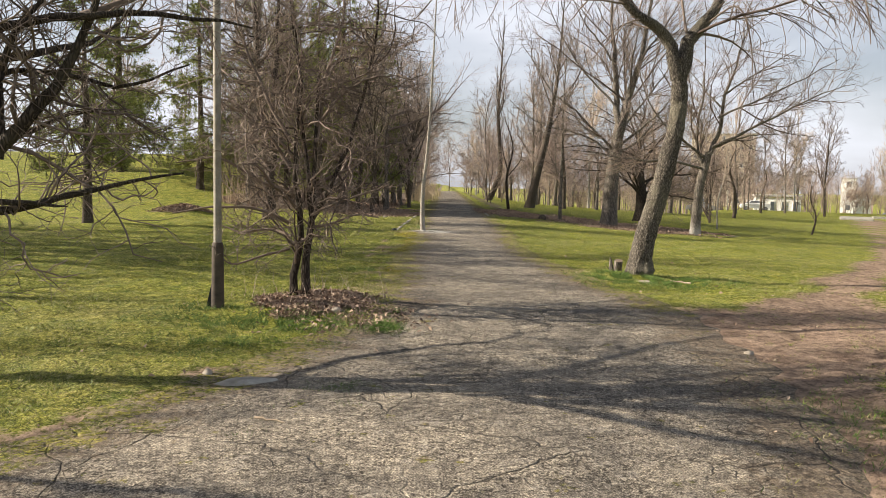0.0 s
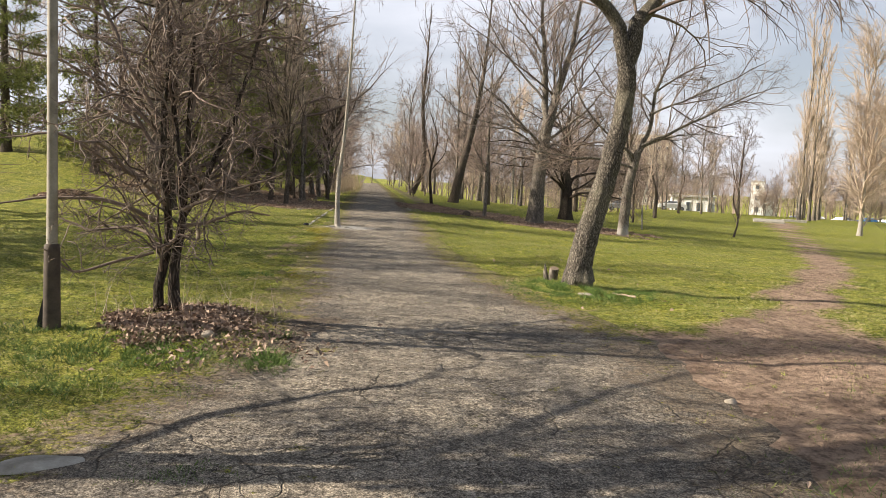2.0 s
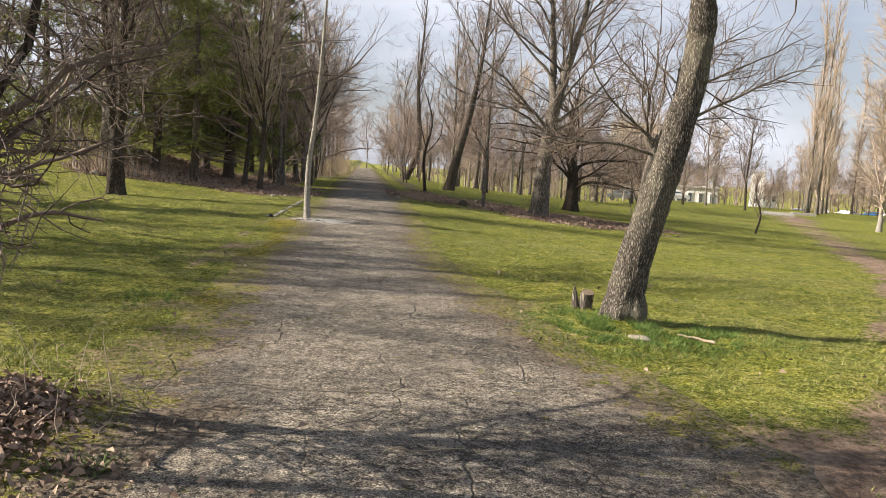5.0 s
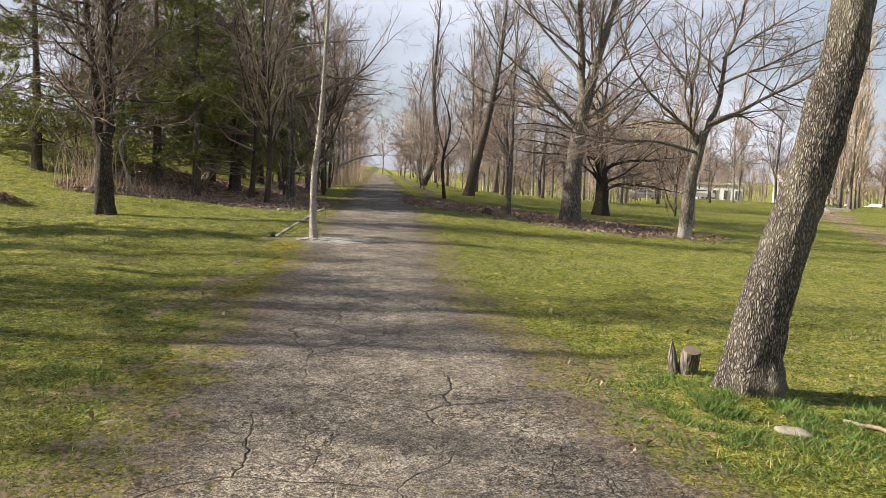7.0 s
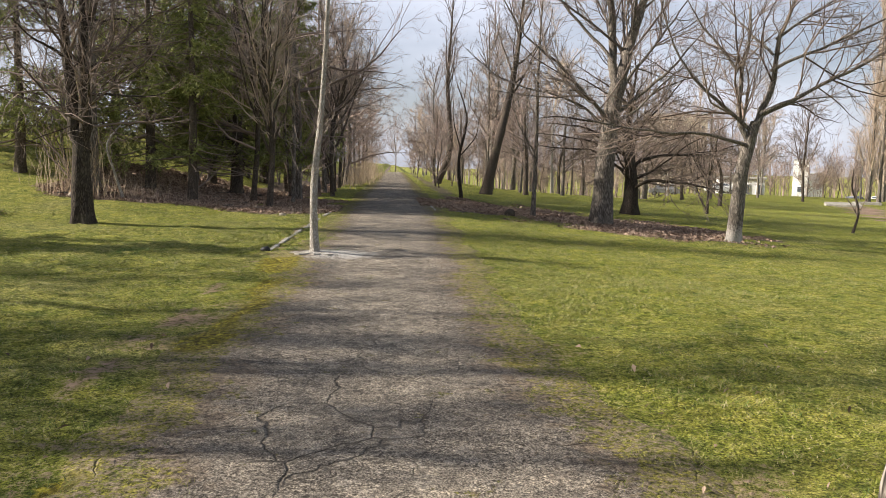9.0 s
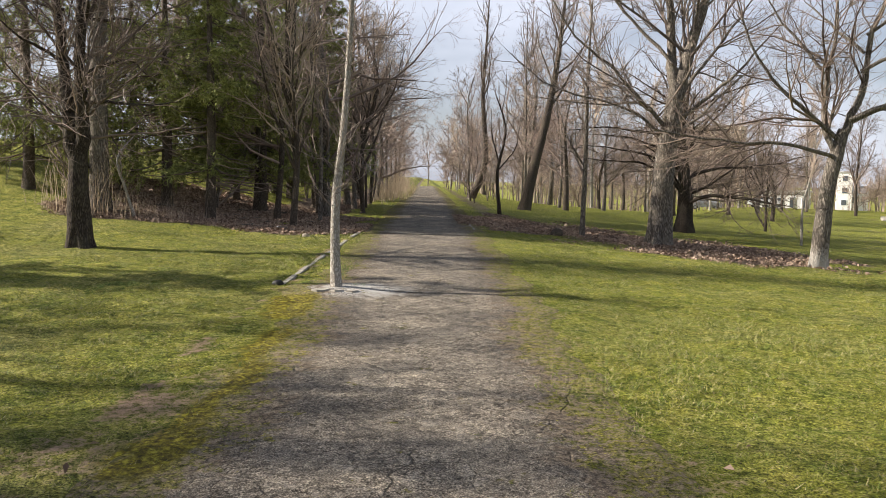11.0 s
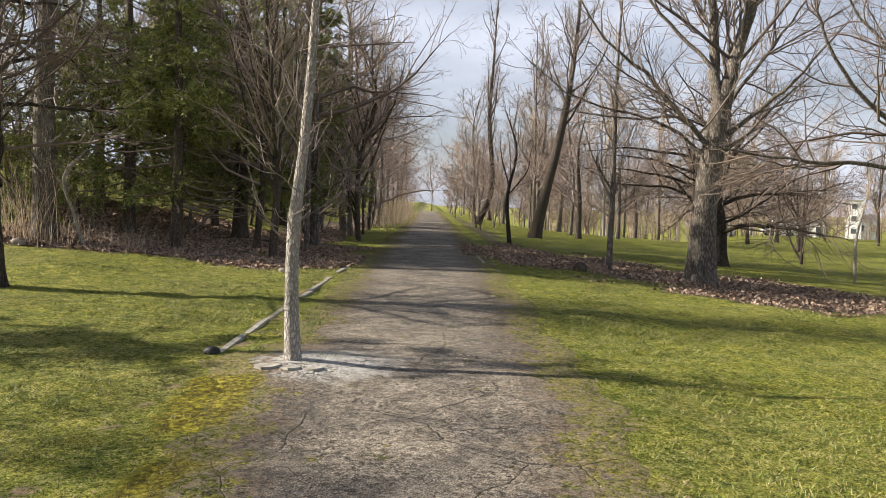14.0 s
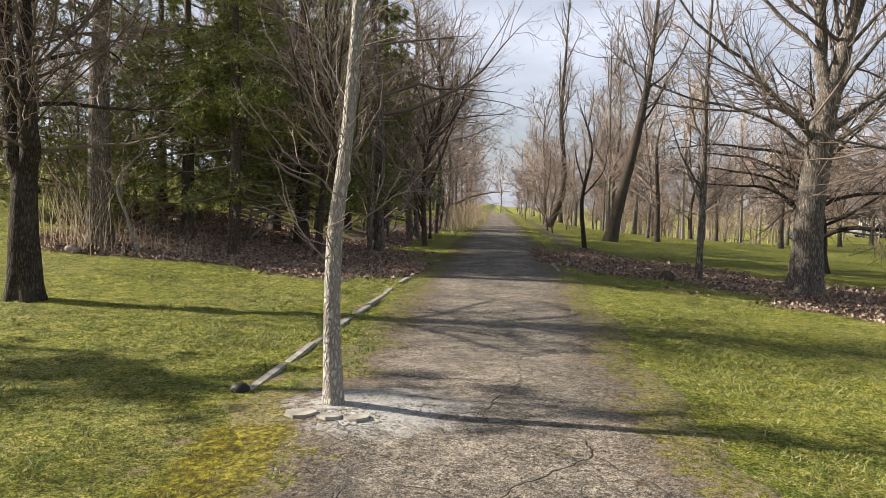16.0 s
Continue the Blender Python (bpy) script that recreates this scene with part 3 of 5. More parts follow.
def build_ground():
    xs = spaced(-7, 8, 0.17, -1500, 1500, 1.1)
    ys = spaced(2, 36, 0.18, -1500, 1800, 1.08)
    X, Y = np.meshgrid(xs, ys)
    inside = ss((np.minimum(X - path_left(Y), path_right(Y) - X) + 0.12) / 0.2)
    Z = surface(X, Y) - 0.05 * inside
    n, m = X.shape
    i = np.arange(n * m).reshape(n, m)
    F = np.stack([i[:-1, :-1], i[:-1, 1:], i[1:, 1:], i[1:, :-1]], -1).reshape(-1, 4)
    me = quads_mesh("ground", np.stack([X, Y, Z], -1).reshape(-1, 3), F)
    cover = np.zeros((n * m, 4), np.float32)
    cover[:, 0], cover[:, 1], cover[:, 2], cover[:, 3] = dirt_mask(X, Y).ravel(), litter_mask(X, Y).ravel(), moss_mask(X, Y).ravel(), 1
    att = me.color_attributes.new("cover", "FLOAT_COLOR", "POINT")
    att.data.foreach_set("color", cover.ravel())
    tagged(part("ground", me, LAWN), "uneven spring lawn with straw, moss and bare soil", "ground", "", "structure")


def build_path():
    ys = np.concatenate([np.arange(-14, 40, 0.12), np.arange(40, 150, 0.5)])
    w = np.linspace(0, 1, 40)
    lo, hi = path_left(ys)[:, None] - 0.5, path_right(ys)[:, None] + 0.5
    X = lo + (hi - lo) * w[None]
    Y = ys[:, None] + 0 * X
    d = np.minimum(X - lo, hi - X) - 0.5
    Z = surface(X, Y) + 0.008 - 0.03 * (1 - ss((d + 0.5) / 0.12)) + 0.02 * ss(d / 0.3) * (fbm(X * 0.7, Y * 0.7, 4.0) - 0.3) + 0.010 * (fbm(X * 3, Y * 3, 6.0) - 0.5)
    Z = Z + bump_at(X, Y, -0.5, 21.2, 0.5, 0.05)
    n, m = X.shape
    i = np.arange(n * m).reshape(n, m)
    F = np.stack([i[:-1, :-1], i[:-1, 1:], i[1:, 1:], i[1:, :-1]], -1).reshape(-1, 4)
    me = quads_mesh("path", np.stack([X, Y, Z], -1).reshape(-1, 3), F)
    cover = np.ones((n * m, 4), np.float32)
    cover[:, 0] = (0.55 * (1 - ss((d + 0.15) / 0.6)) + 0.25 * (1 - ss(d / 0.9))).ravel()
    drift = ss((0.62 + 0.9 * (fbm(X * 2.2, Y * 2.2, 15.0) - 0.5) - near_line(X, Y, [(-1.2, 7.3), (-0.75, 8.1), (-0.6, 9.0)])) / 0.4)
    cover[:, 0] = np.maximum(cover[:, 0], 0.85 * drift.ravel())
    turf = (1.25 * (1 - ss((d + 0.5) / 0.85)) * (1 - 0.95 * ss((9.3 - Y) / 1.2) * (X > 0.8))).ravel()
    cover[:, 1] = (1 - ss(np.hypot((X + 0.55) / 1.0, (Y - 21.3) / 0.75) - 0.3)).ravel()
    cover[:, 2] = np.maximum(moss_mask(X, Y), 0.42 * (1 - ss(d / 0.6)) * ss((Y - 33) / 4)).ravel()
    att = me.color_attributes.new("cover", "FLOAT_COLOR", "POINT")
    att.data.foreach_set("color", cover.ravel())
    over = np.ones((n * m, 4), np.float32)
    over[:, 0], over[:, 1] = turf, litter_mask(X, Y).ravel() * (d.ravel() < 0.1)
    att = me.color_attributes.new("verge", "FLOAT_COLOR", "POINT")
    att.data.foreach_set("color", over.ravel())
    tagged(part("path", me, ASPHALT), "cracked and worn grey asphalt footpath with ragged edges", "path", "", "structure")


build_ground()
build_path()

# ---- the trees by the path ----
FINE = [dict(per_m=3.2, len_f=0.5, angle=48, u0=0.12, n=8, up=0.05, wob=0.16, thin=0.009, tip=0.0035, sides=4),
        dict(per_m=4.0, len_f=0.55, angle=45, u0=0.1, n=6, up=0.02, wob=0.18, thin=0.007, tip=0.0026),
        dict(per_m=5.0, len_f=0.5, angle=42, u0=0.1, n=4, up=-0.02, wob=0.2, thin=0.006, tip=0.002)]

HANG = [dict(per_m=3.4, len_f=0.45, angle=48, u0=0.15, n=8, up=0.02, wob=0.16, thin=0.008, tip=0.0035, sides=4, droop=0.22),
        dict(per_m=4.5, len_f=0.55, angle=45, u0=0.1, n=6, up=0.0, wob=0.18, thin=0.006, tip=0.0026, droop=0.25),
        dict(per_m=5.0, len_f=0.5, angle=42, u0=0.1, n=4, up=0.0, wob=0.2, thin=0.005, tip=0.002, droop=0.2)]

# leaning tree with ridged bark beside the path
bare_tree("leaning_tree", "leaning tree with deeply ridged bark beside the path", 11, 3.0, 0.178, HANG, BARK_OAK, TWIG_BROWN, at=(3.1, 11.95, 0.12), detail=0.026, top=False, flare=0.28,
          trunk=[(0, 0, -0.14), (0.10, 0.0, 0.6), (0.36, 0.0, 1.6), (0.53, 0.0, 2.55), (0.51, 0.0, 3.35)], knots=((2.52, 0.0, 0.16, 0.3), (2.35, 2.8, 0.2, 0.15), (0.06, 3.4, 0.05, 0.22), (0.09, 4.6, 0.04, 0.24), (0.03, 5.6, 0.05, 0.2), (0.15, 4.0, 0.035, 0.16), (0.2, 5.0, 0.04, 0.12)),
          limbs=[([(0.5, 0.0, 3.05), (0.36, 0.0, 3.55), (0.0, -0.05, 3.9), (-0.45, -0.1, 4.3), (-1.1, -0.3, 5.2), (-1.6, -0.5, 7.0)], 0.115),
                 ([(0.52, 0.0, 3.1), (0.72, 0.05, 3.6), (0.98, 0.1, 3.95), (1.22, 0.1, 4.4), (1.6, 0.2, 5.6), (2.1, 0.2, 7.8)], 0.13),
                 ([(-0.45, -0.1, 4.3), (-1.2, 0.3, 4.75), (-2.0, 0.5, 4.8), (-3.0, 0.6, 4.5), (-3.6, 0.6, 3.9)], 0.035),
                 ([(-0.9, -0.2, 4.9), (-1.7, -0.9, 5.2), (-2.4, -1.7, 5.0), (-3.0, -2.4, 4.2)], 0.035),
                 ([(1.3, 0.12, 4.6), (2.0, -0.4, 5.0), (3.0, -1.0, 5.0), (3.9, -1.6, 4.3)], 0.04),
                 ([(1.2, 0.1, 4.4), (1.8, 0.9, 4.8), (2.8, 1.6, 4.9), (3.7, 2.0, 4.3)], 0.035),
                 ([(0.0, -0.05, 3.9), (-0.2, 0.6, 4.4), (-0.5, 1.4, 4.6), (-0.9, 2.0, 4.2)], 0.03),
                 ([(1.5, 0.2, 5.2), (1.0, -0.8, 5.8), (0.5, -1.8, 5.9), (0.2, -2.9, 5.2)], 0.035),
                 ([(1.4, 0.15, 4.9), (2.2, -0.6, 4.7), (2.6, -1.2, 4.1), (2.75, -1.5, 3.3)], 0.022),
                 ([(0.9, 0.1, 3.9), (1.2, -0.3, 4.1), (1.35, -0.5, 3.7), (1.4, -0.6, 3.1)], 0.018)])

# slender pale tree growing through the asphalt edge
bare_tree("slender_tree", "slender pale-barked young tree growing through the asphalt edge", 23, 7.2, 0.074, [
    dict(per_m=4.5, len_f=0.45, angle=35, u0=0.12, n=6, up=0.10, wob=0.10, thin=0.009, tip=0.003, sides=4),
    dict(per_m=4.0, len_f=0.5, angle=35, u0=0.15, n=4, up=0.05, wob=0.12, thin=0.008, tip=0.002)], BARK_PALE, TWIG_GREY, at=(-0.57, 21.3, 0.12), sides=24, flare=0.3,
    trunk=[(0, 0, -0.15), (-0.03, 0, 0.5), (-0.02, 0, 1.2), (0.06, 0.02, 2.0), (0.13, 0.02, 3.0), (0.2, 0.03, 4.6), (0.3, 0.0, 7.4)],
    auto=dict(per_m=5.5, len_f=0.14, angle=58, u0=0.27, up=0.06, wob=0.16, thin=0.0035, tip=0.002, max_len=1.2))

# thorny twin-stemmed shrub on a bed of leaves
bare_tree("hawthorn", "twin-stemmed thorny shrub with tangled bare twigs", 31, 2.2, 0.055, [
    dict(per_m=6.5, len_f=0.55, angle=66, u0=0.08, n=8, up=0.0, wob=0.30, thin=0.008, tip=0.003, sides=4, max_len=1.3),
    dict(per_m=8.0, len_f=0.5, angle=60, u0=0.08, n=5, up=0.0, wob=0.34, thin=0.006, tip=0.0022),
    dict(per_m=12.0, len_f=0.5, angle=62, u0=0.1, n=3, up=0.0, wob=0.3, thin=0.005, tip=0.0018, min_len=0.06)], BARK_DARK, TWIG_BROWN, at=foot(-1.62, 8.95), sides=18, flare=0.25, keep=lambda P: (P[:, -1, 0] < 0.85 + 0.35 * np.maximum(P[:, -1, 2] - 0.7, 0)) & (P[:, -1, 2] > 0.25),
    trunk=[(0.0, 0, -0.1), (-0.01, 0, 0.4), (0.05, 0.02, 0.85), (0.08, 0.05, 1.5), (0.12, 0.1, 2.6)],
    limbs=[([(-0.16, 0.02, -0.1), (-0.19, 0, 0.4), (-0.16, 0.02, 0.9), (-0.2, 0.05, 1.7), (-0.16, 0.1, 2.6), (-0.22, 0.1, 3.8)], 0.052),
           ([(0.06, 0.02, 0.9), (0.3, 0.0, 1.3), (0.5, 0.1, 1.9), (0.75, 0.2, 2.9), (0.8, 0.2, 3.8)], 0.032),
           ([(0.06, 0.02, 0.85), (-0.05, 0.1, 1.6), (-0.2, 0.15, 2.5), (-0.3, 0.2, 3.8)], 0.034),
           ([(-0.19, 0, 0.85), (-0.5, -0.1, 0.98), (-0.95, -0.2, 1.02), (-1.5, -0.3, 0.98)], 0.026),
           ([(-0.18, 0, 0.7), (-0.5, 0.15, 0.78), (-0.9, 0.3, 0.72), (-1.25, 0.35, 0.85)], 0.02),
           ([(-0.2, 0, 0.55), (-0.5, -0.15, 0.46), (-0.8, -0.3, 0.36), (-1.0, -0.35, 0.5)], 0.016),
           ([(0.06, 0, 0.8), (0.3, 0.05, 0.86), (0.55, 0.1, 0.95), (0.85, 0.15, 0.92)], 0.02),
           ([(0.06, 0, 0.95), (0.35, -0.15, 1.1), (0.65, -0.3, 1.2), (1.0, -0.4, 1.3)], 0.02),
           ([(0.08, 0.05, 1.3), (0.45, 0.1, 1.5), (0.8, 0.1, 1.75), (1.15, 0.15, 1.85)], 0.022),
           ([(-0.2, 0.05, 1.2), (-0.6, 0, 1.35), (-1.0, -0.1, 1.55), (-1.5, -0.1, 1.5)], 0.024),
           ([(-0.2, 0.05, 1.5), (-0.6, 0.1, 1.9), (-1.1, 0.15, 2.2), (-1.6, 0.1, 2.3)], 0.024),
           ([(-0.2, 0.05, 1.8), (-0.6, 0.2, 2.5), (-0.9, 0.3, 3.2), (-1.0, 0.4, 3.9)], 0.024),
           ([(0.1, 0.05, 1.8), (0.2, 0.3, 2.6), (0.35, 0.5, 3.4), (0.4, 0.5, 4.3)], 0.026),
           ([(0.08, 0.05, 1.1), (0.3, 0.5, 1.4), (0.4, 0.9, 1.7), (0.5, 1.3, 1.8)], 0.022),
           ([(-0.1, 0.0, 1.0), (-0.3, -0.5, 1.3), (-0.4, -0.9, 1.5), (-0.5, -1.2, 1.5)], 0.02),
           ([(0.1, 0.05, 2.0), (0.5, 0.0, 2.4), (0.9, -0.1, 2.6), (1.3, -0.1, 2.6)], 0.02)])

# the tree beyond the view whose boughs reach in
bare_tree("spreading_tree", "dark spreading tree with low crooked boughs over the lawn", 41, 3.2, 0.12, [
    dict(per_m=5.0, len_f=0.45, angle=56, u0=0.1, n=9, up=0.02, wob=0.32, thin=0.008, tip=0.003, sides=4),
    dict(per_m=6.0, len_f=0.5, angle=50, u0=0.1, n=6, up=0.02, wob=0.3, thin=0.006, tip=0.0022),
    dict(per_m=6.0, len_f=0.5, angle=50, u0=0.1, n=3, up=0.0, wob=0.28, thin=0.005, tip=0.0017)], BARK_DARK, TWIG_BROWN, at=foot(-4.6, 5.6), top=False, sides=20,
    limbs=[([(0, 0, 1.0), (0.75, 0.1, 1.15), (1.2, 0.2, 1.6), (1.55, 0.25, 2.1), (1.8, 0.3, 2.7), (2.1, 0.3, 3.6)], 0.085),
           ([(0.1, 0, 0.9), (0.8, 0.0, 1.15), (1.3, 0.1, 1.2), (1.9, 0.2, 1.35), (2.6, 0.4, 1.55)], 0.05),
           ([(0.1, 0, 1.1), (0.8, -0.1, 1.25), (1.3, 0, 1.3), (1.8, 0.1, 1.25)], 0.045),
           ([(0, 0, 2.0), (0.7, 0.1, 2.3), (1.3, 0.2, 2.6), (2.2, 0.3, 2.75), (3.1, 0.5, 2.6)], 0.06),
           ([(1.2, 0.2, 1.6), (1.2, 0.3, 2.3), (1.5, 0.5, 2.9), (1.7, 0.7, 3.6)], 0.035),
           ([(1.8, 0.3, 2.7), (2.4, 0.5, 2.95), (3.0, 0.6, 3.1), (3.6, 0.9, 2.9)], 0.03),
           ([(0.4, 0.1, 2.2), (0.9, 0.9, 2.5), (1.2, 1.8, 2.8), (1.3, 2.6, 3.3)], 0.05),
           ([(0.3, 0.1, 1.6), (0.6, 0.9, 1.7), (1.0, 1.7, 2.1), (1.2, 2.3, 2.2)], 0.04),
           ([(0.2, 0, 3.0), (0.9, 0.6, 3.4), (1.6, 1.2, 3.5), (2.3, 1.9, 3.3)], 0.05),
           ([(0.05, 0, 2.6), (0.5, -0.3, 3.6), (1.3, -0.6, 4.6), (2.0, -0.8, 5.4)], 0.055),
           ([(0.1, 0, 2.4), (0.7, 0.3, 2.9), (1.3, 0.6, 3.0), (2.0, 0.8, 3.3), (2.7, 1.1, 3.2)], 0.04),
           ([(0.1, 0, 1.9), (0.6, 0.4, 2.0), (1.2, 0.7, 2.3), (1.9, 0.9, 2.2), (2.5, 1.0, 2.4)], 0.035),
           ([(0.1, 0.1, 2.7), (0.5, 0.8, 3.2), (1.1, 1.4, 3.6), (1.9, 1.9, 3.9)], 0.04),
           ([(0, 0, 2.8), (0, 0.8, 3.8), (0.3, 1.6, 4.8), (0.5, 2.2, 6)], 0.055),
           ([(0, 0, 2.8), (-0.8, 0, 3.8), (-1.6, -0.3, 4.8), (-2.2, 0, 6)], 0.055),
           ([(0, 0, 2.6), (-0.2, -1.0, 3.6), (0.2, -1.8, 4.6), (0.2, -2.6, 5.6)], 0.055)])

# tree with whitewashed foot
bare_tree("whitewashed_tree", "grey tree with long level boughs and worn whitewash at its foot", 53, 3.1, 0.20, FINE, BARK_WASHED, TWIG_BROWN, at=foot(9.45, 28.35), top=False, sides=28, flare=0.3,
    trunk=[(0, 0, -0.15), (0.02, 0, 0.8), (0.08, 0, 1.8), (0.25, 0.02, 2.6), (0.38, 0.03, 3.1)],
    limbs=[([(0.3, 0, 2.85), (-0.5, -0.2, 3.35), (-1.3, -0.4, 3.95), (-2.2, -0.5, 5.0), (-2.8, -0.6, 6.6)], 0.060),
           ([(0.2, 0, 2.5), (-0.9, -0.3, 2.7), (-2.0, -0.5, 2.75), (-3.3, -0.6, 2.85), (-4.6, -0.8, 3.15)], 0.048),
           ([(0.2, 0.02, 2.6), (-0.12, 0.1, 3.2), (-0.15, 0.1, 4.4), (-0.05, 0.2, 6.0), (0.0, 0.2, 8.0)], 0.080),
           ([(0.38, 0.02, 3.0), (0.65, 0.1, 3.9), (0.8, 0.1, 5.2), (1.2, 0.1, 6.6), (1.6, 0.2, 8.5)], 0.096),
           ([(0.45, 0.02, 3.3), (1.4, -0.2, 3.8), (2.6, -0.4, 4.5), (3.9, -0.5, 5.2), (5.2, -0.7, 5.6)], 0.060),
           ([(0.4, 0.02, 3.15), (1.2, 0.4, 3.5), (2.4, 0.9, 3.75), (3.8, 1.2, 3.9)], 0.040),
           ([(0.7, 0.1, 4.4), (1.7, -0.3, 4.9), (3.0, -0.8, 5.6), (4.2, -1.2, 6.4)], 0.044),
           ([(0.75, 0.1, 4.8), (0.4, 0.9, 5.6), (0.1, 1.8, 6.4)], 0.040),
           ([(-0.15, 0.1, 4.4), (-0.9, 0.3, 5.4), (-1.6, 0.4, 6.6)], 0.040),
           ([(0.8, 0.1, 5.2), (2.0, 0.2, 6.0), (3.4, 0.3, 7.0)], 0.040)])

# big two-leader tree in the leaf litter
TALL = [dict(per_m=2.4, len_f=0.5, angle=45, u0=0.12, n=8, up=0.07, wob=0.13, thin=0.008, tip=0.0045, sides=4),
        dict(per_m=3.2, len_f=0.5, angle=42, u0=0.1, n=6, up=0.04, wob=0.16, thin=0.007, tip=0.0035),
        dict(per_m=4.0, len_f=0.5, angle=42, u0=0.1, n=4, up=0.02, wob=0.18, thin=0.006, tip=0.0026)]
bare_tree("tall_tree", "tall thick-stemmed grey tree forked into two leaders", 61, 4.2, 0.34, TALL, BARK_GREY, TWIG_GREY, at=foot(7.15, 32.7), top=False, sides=36, detail=0.02, flare=0.28,
    trunk=[(0, 0, -0.2), (0.03, 0, 1.0), (0.08, 0, 2.2), (0.2, 0, 3.4), (0.32, 0, 4.3)],
    limbs=[([(0.25, 0, 3.9), (0.15, 0, 5.0), (-0.05, 0.1, 6.8), (-0.2, 0.1, 9.0), (-0.4, 0.2, 13.0)], 0.180),
           ([(0.33, 0, 4.0), (0.6, 0, 5.2), (1.0, 0, 6.4), (1.45, 0.1, 8.5), (1.9, 0.2, 12.5)], 0.216),
           ([(0.1, 0, 3.2), (-0.7, -0.3, 3.8), (-1.7, -0.6, 4.6), (-2.9, -0.8, 5.6), (-4.2, -0.8, 7.4)], 0.068),
           ([(0.1, 0, 3.0), (-0.6, 0.2, 3.5), (-1.6, 0.3, 3.9), (-3.0, 0.3, 4.3), (-4.4, 0.2, 5.4)], 0.048),
           ([(0.3, 0, 3.4), (1.1, -0.2, 4.1), (2.0, -0.4, 5.0), (3.2, -0.5, 6.4)], 0.068),
           ([(0.25, 0, 3.1), (1.1, 0.3, 3.6), (2.1, 0.5, 4.6), (3.0, 0.6, 5.4)], 0.054),
           ([(0.3, 0, 3.9), (1.2, 0.6, 5.0), (2.3, 1.0, 6.4), (3.6, 1.4, 8.0)], 0.061),
           ([(0.15, 0, 5.0), (-0.9, 0.4, 6.2), (-2.0, 0.6, 7.8), (-3.0, 0.8, 9.8)], 0.054),
           ([(0.7, 0, 5.5), (0.5, -0.9, 7.0), (0.7, -1.6, 8.8)], 0.054),
           ([(-0.1, 0.1, 7.0), (-1.2, 0.3, 8.4), (-2.2, 0.4, 10.4)], 0.048),
           ([(1.2, 0, 7.2), (2.3, 0.3, 8.6), (3.2, 0.4, 10.6)], 0.048)])

# dark tree with two leaders on the lawn before the spruces
def level_boughs(seed, count):
    """Thin boughs round two leaders, rising a little and then level or drooping."""
    rng = np.random.default_rng(seed)
    out = []
    for k in range(count):
        z = 1.9 + 5.4 * (k + rng.random()) / count
        a, reach = k * 2.4 + rng.normal() * 0.4, rng.uniform(1.7, 3.1) * (1.1 - 0.06 * z)
        x0 = 0.12 + 0.02 * z if math.cos(a) > 0 else -0.12 - 0.03 * z
        c, d = math.cos(a), math.sin(a)
        lift, sag = rng.uniform(0.1, 0.55), rng.uniform(-0.25, 0.35)
        out.append(([(x0 * 0.7, 0, z), (x0 + c * reach * 0.35, d * reach * 0.35, z + lift * 0.6), (x0 + c * reach * 0.7, d * reach * 0.7, z + lift), (x0 + c * reach, d * reach, z + lift + sag)], rng.uniform(0.024, 0.042)))
    return out


LEVEL = [dict(per_m=4.2, len_f=0.42, angle=52, u0=0.15, n=8, up=0.01, wob=0.2, thin=0.007, tip=0.004, sides=4),
         dict(per_m=4.6, len_f=0.5, angle=46, u0=0.1, n=5, up=0.0, wob=0.22, thin=0.006, tip=0.003),
         dict(per_m=4.0, len_f=0.5, angle=42, u0=0.1, n=3, up=0.0, wob=0.2, thin=0.006, tip=0.0024)]
bare_tree("lawn_tree", "dark two-leader tree with long level boughs on the lawn", 71, 2.7, 0.23, LEVEL, BARK_DARK, TWIG_BROWN, at=foot(-6.0, 26.1), top=False, sides=32, flare=0.4,
    trunk=[(0, 0, -0.15), (-0.02, 0, 0.7), (0.0, 0, 1.4), (0.02, 0, 2.0)],
    limbs=[([(-0.02, 0, 1.5), (-0.15, 0, 2.4), (-0.27, 0, 3.8), (-0.4, 0.1, 6.0), (-0.6, 0.2, 9.0)], 0.165),
           ([(0.05, 0, 1.5), (0.16, 0, 2.4), (0.2, 0, 4.0), (0.32, 0.1, 6.5), (0.45, 0.2, 9.5)], 0.165)] + level_boughs(72, 26))


def simple_tree(name, label, seed, x, y, height, r, twig, wood, spread=0.42, start=0.3, dens=2.2, angle=42, up=0.10, fine=1, trunk=None, group="", tip=0.005, category="tree", limb_parts=True, wob=0.09, lod=0, full=1.0):
    """A tree grown by rule; lod 1 and 2 are lighter ones for the grove and the distance."""
    lv = [dict(per_m=2.8 * full, len_f=0.5, angle=45, u0=0.12, n=(5, 4, 3)[lod], up=up * 0.5, wob=0.2, thin=0.009, tip=tip * 0.8)]
    if fine:
        lv.append(dict(per_m=3.4 * full, len_f=0.5, angle=45, u0=0.1, n=(4, 3, 2)[lod], up=up * 0.3, wob=0.22, thin=0.008, tip=tip * 0.6))
    if fine > 1:
        lv.append(dict(per_m=4.2 * full, len_f=0.5, angle=45, u0=0.1, n=(3, 2, 2)[lod], up=0.0, wob=0.2, thin=0.008, tip=tip * 0.5))
    return bare_tree(name, label, seed, height, r, lv, wood, twig, at=foot(x, y, 0.02), trunk=trunk, group=group, sides=(12, 9, 7)[lod], category=category, limb_parts=limb_parts, lod=lod,
                     auto=dict(per_m=dens, len_f=spread, angle=angle, u0=start, up=up, wob=wob * (2 if lod else 1), thin=0.012, tip=tip, max_len=6.0))


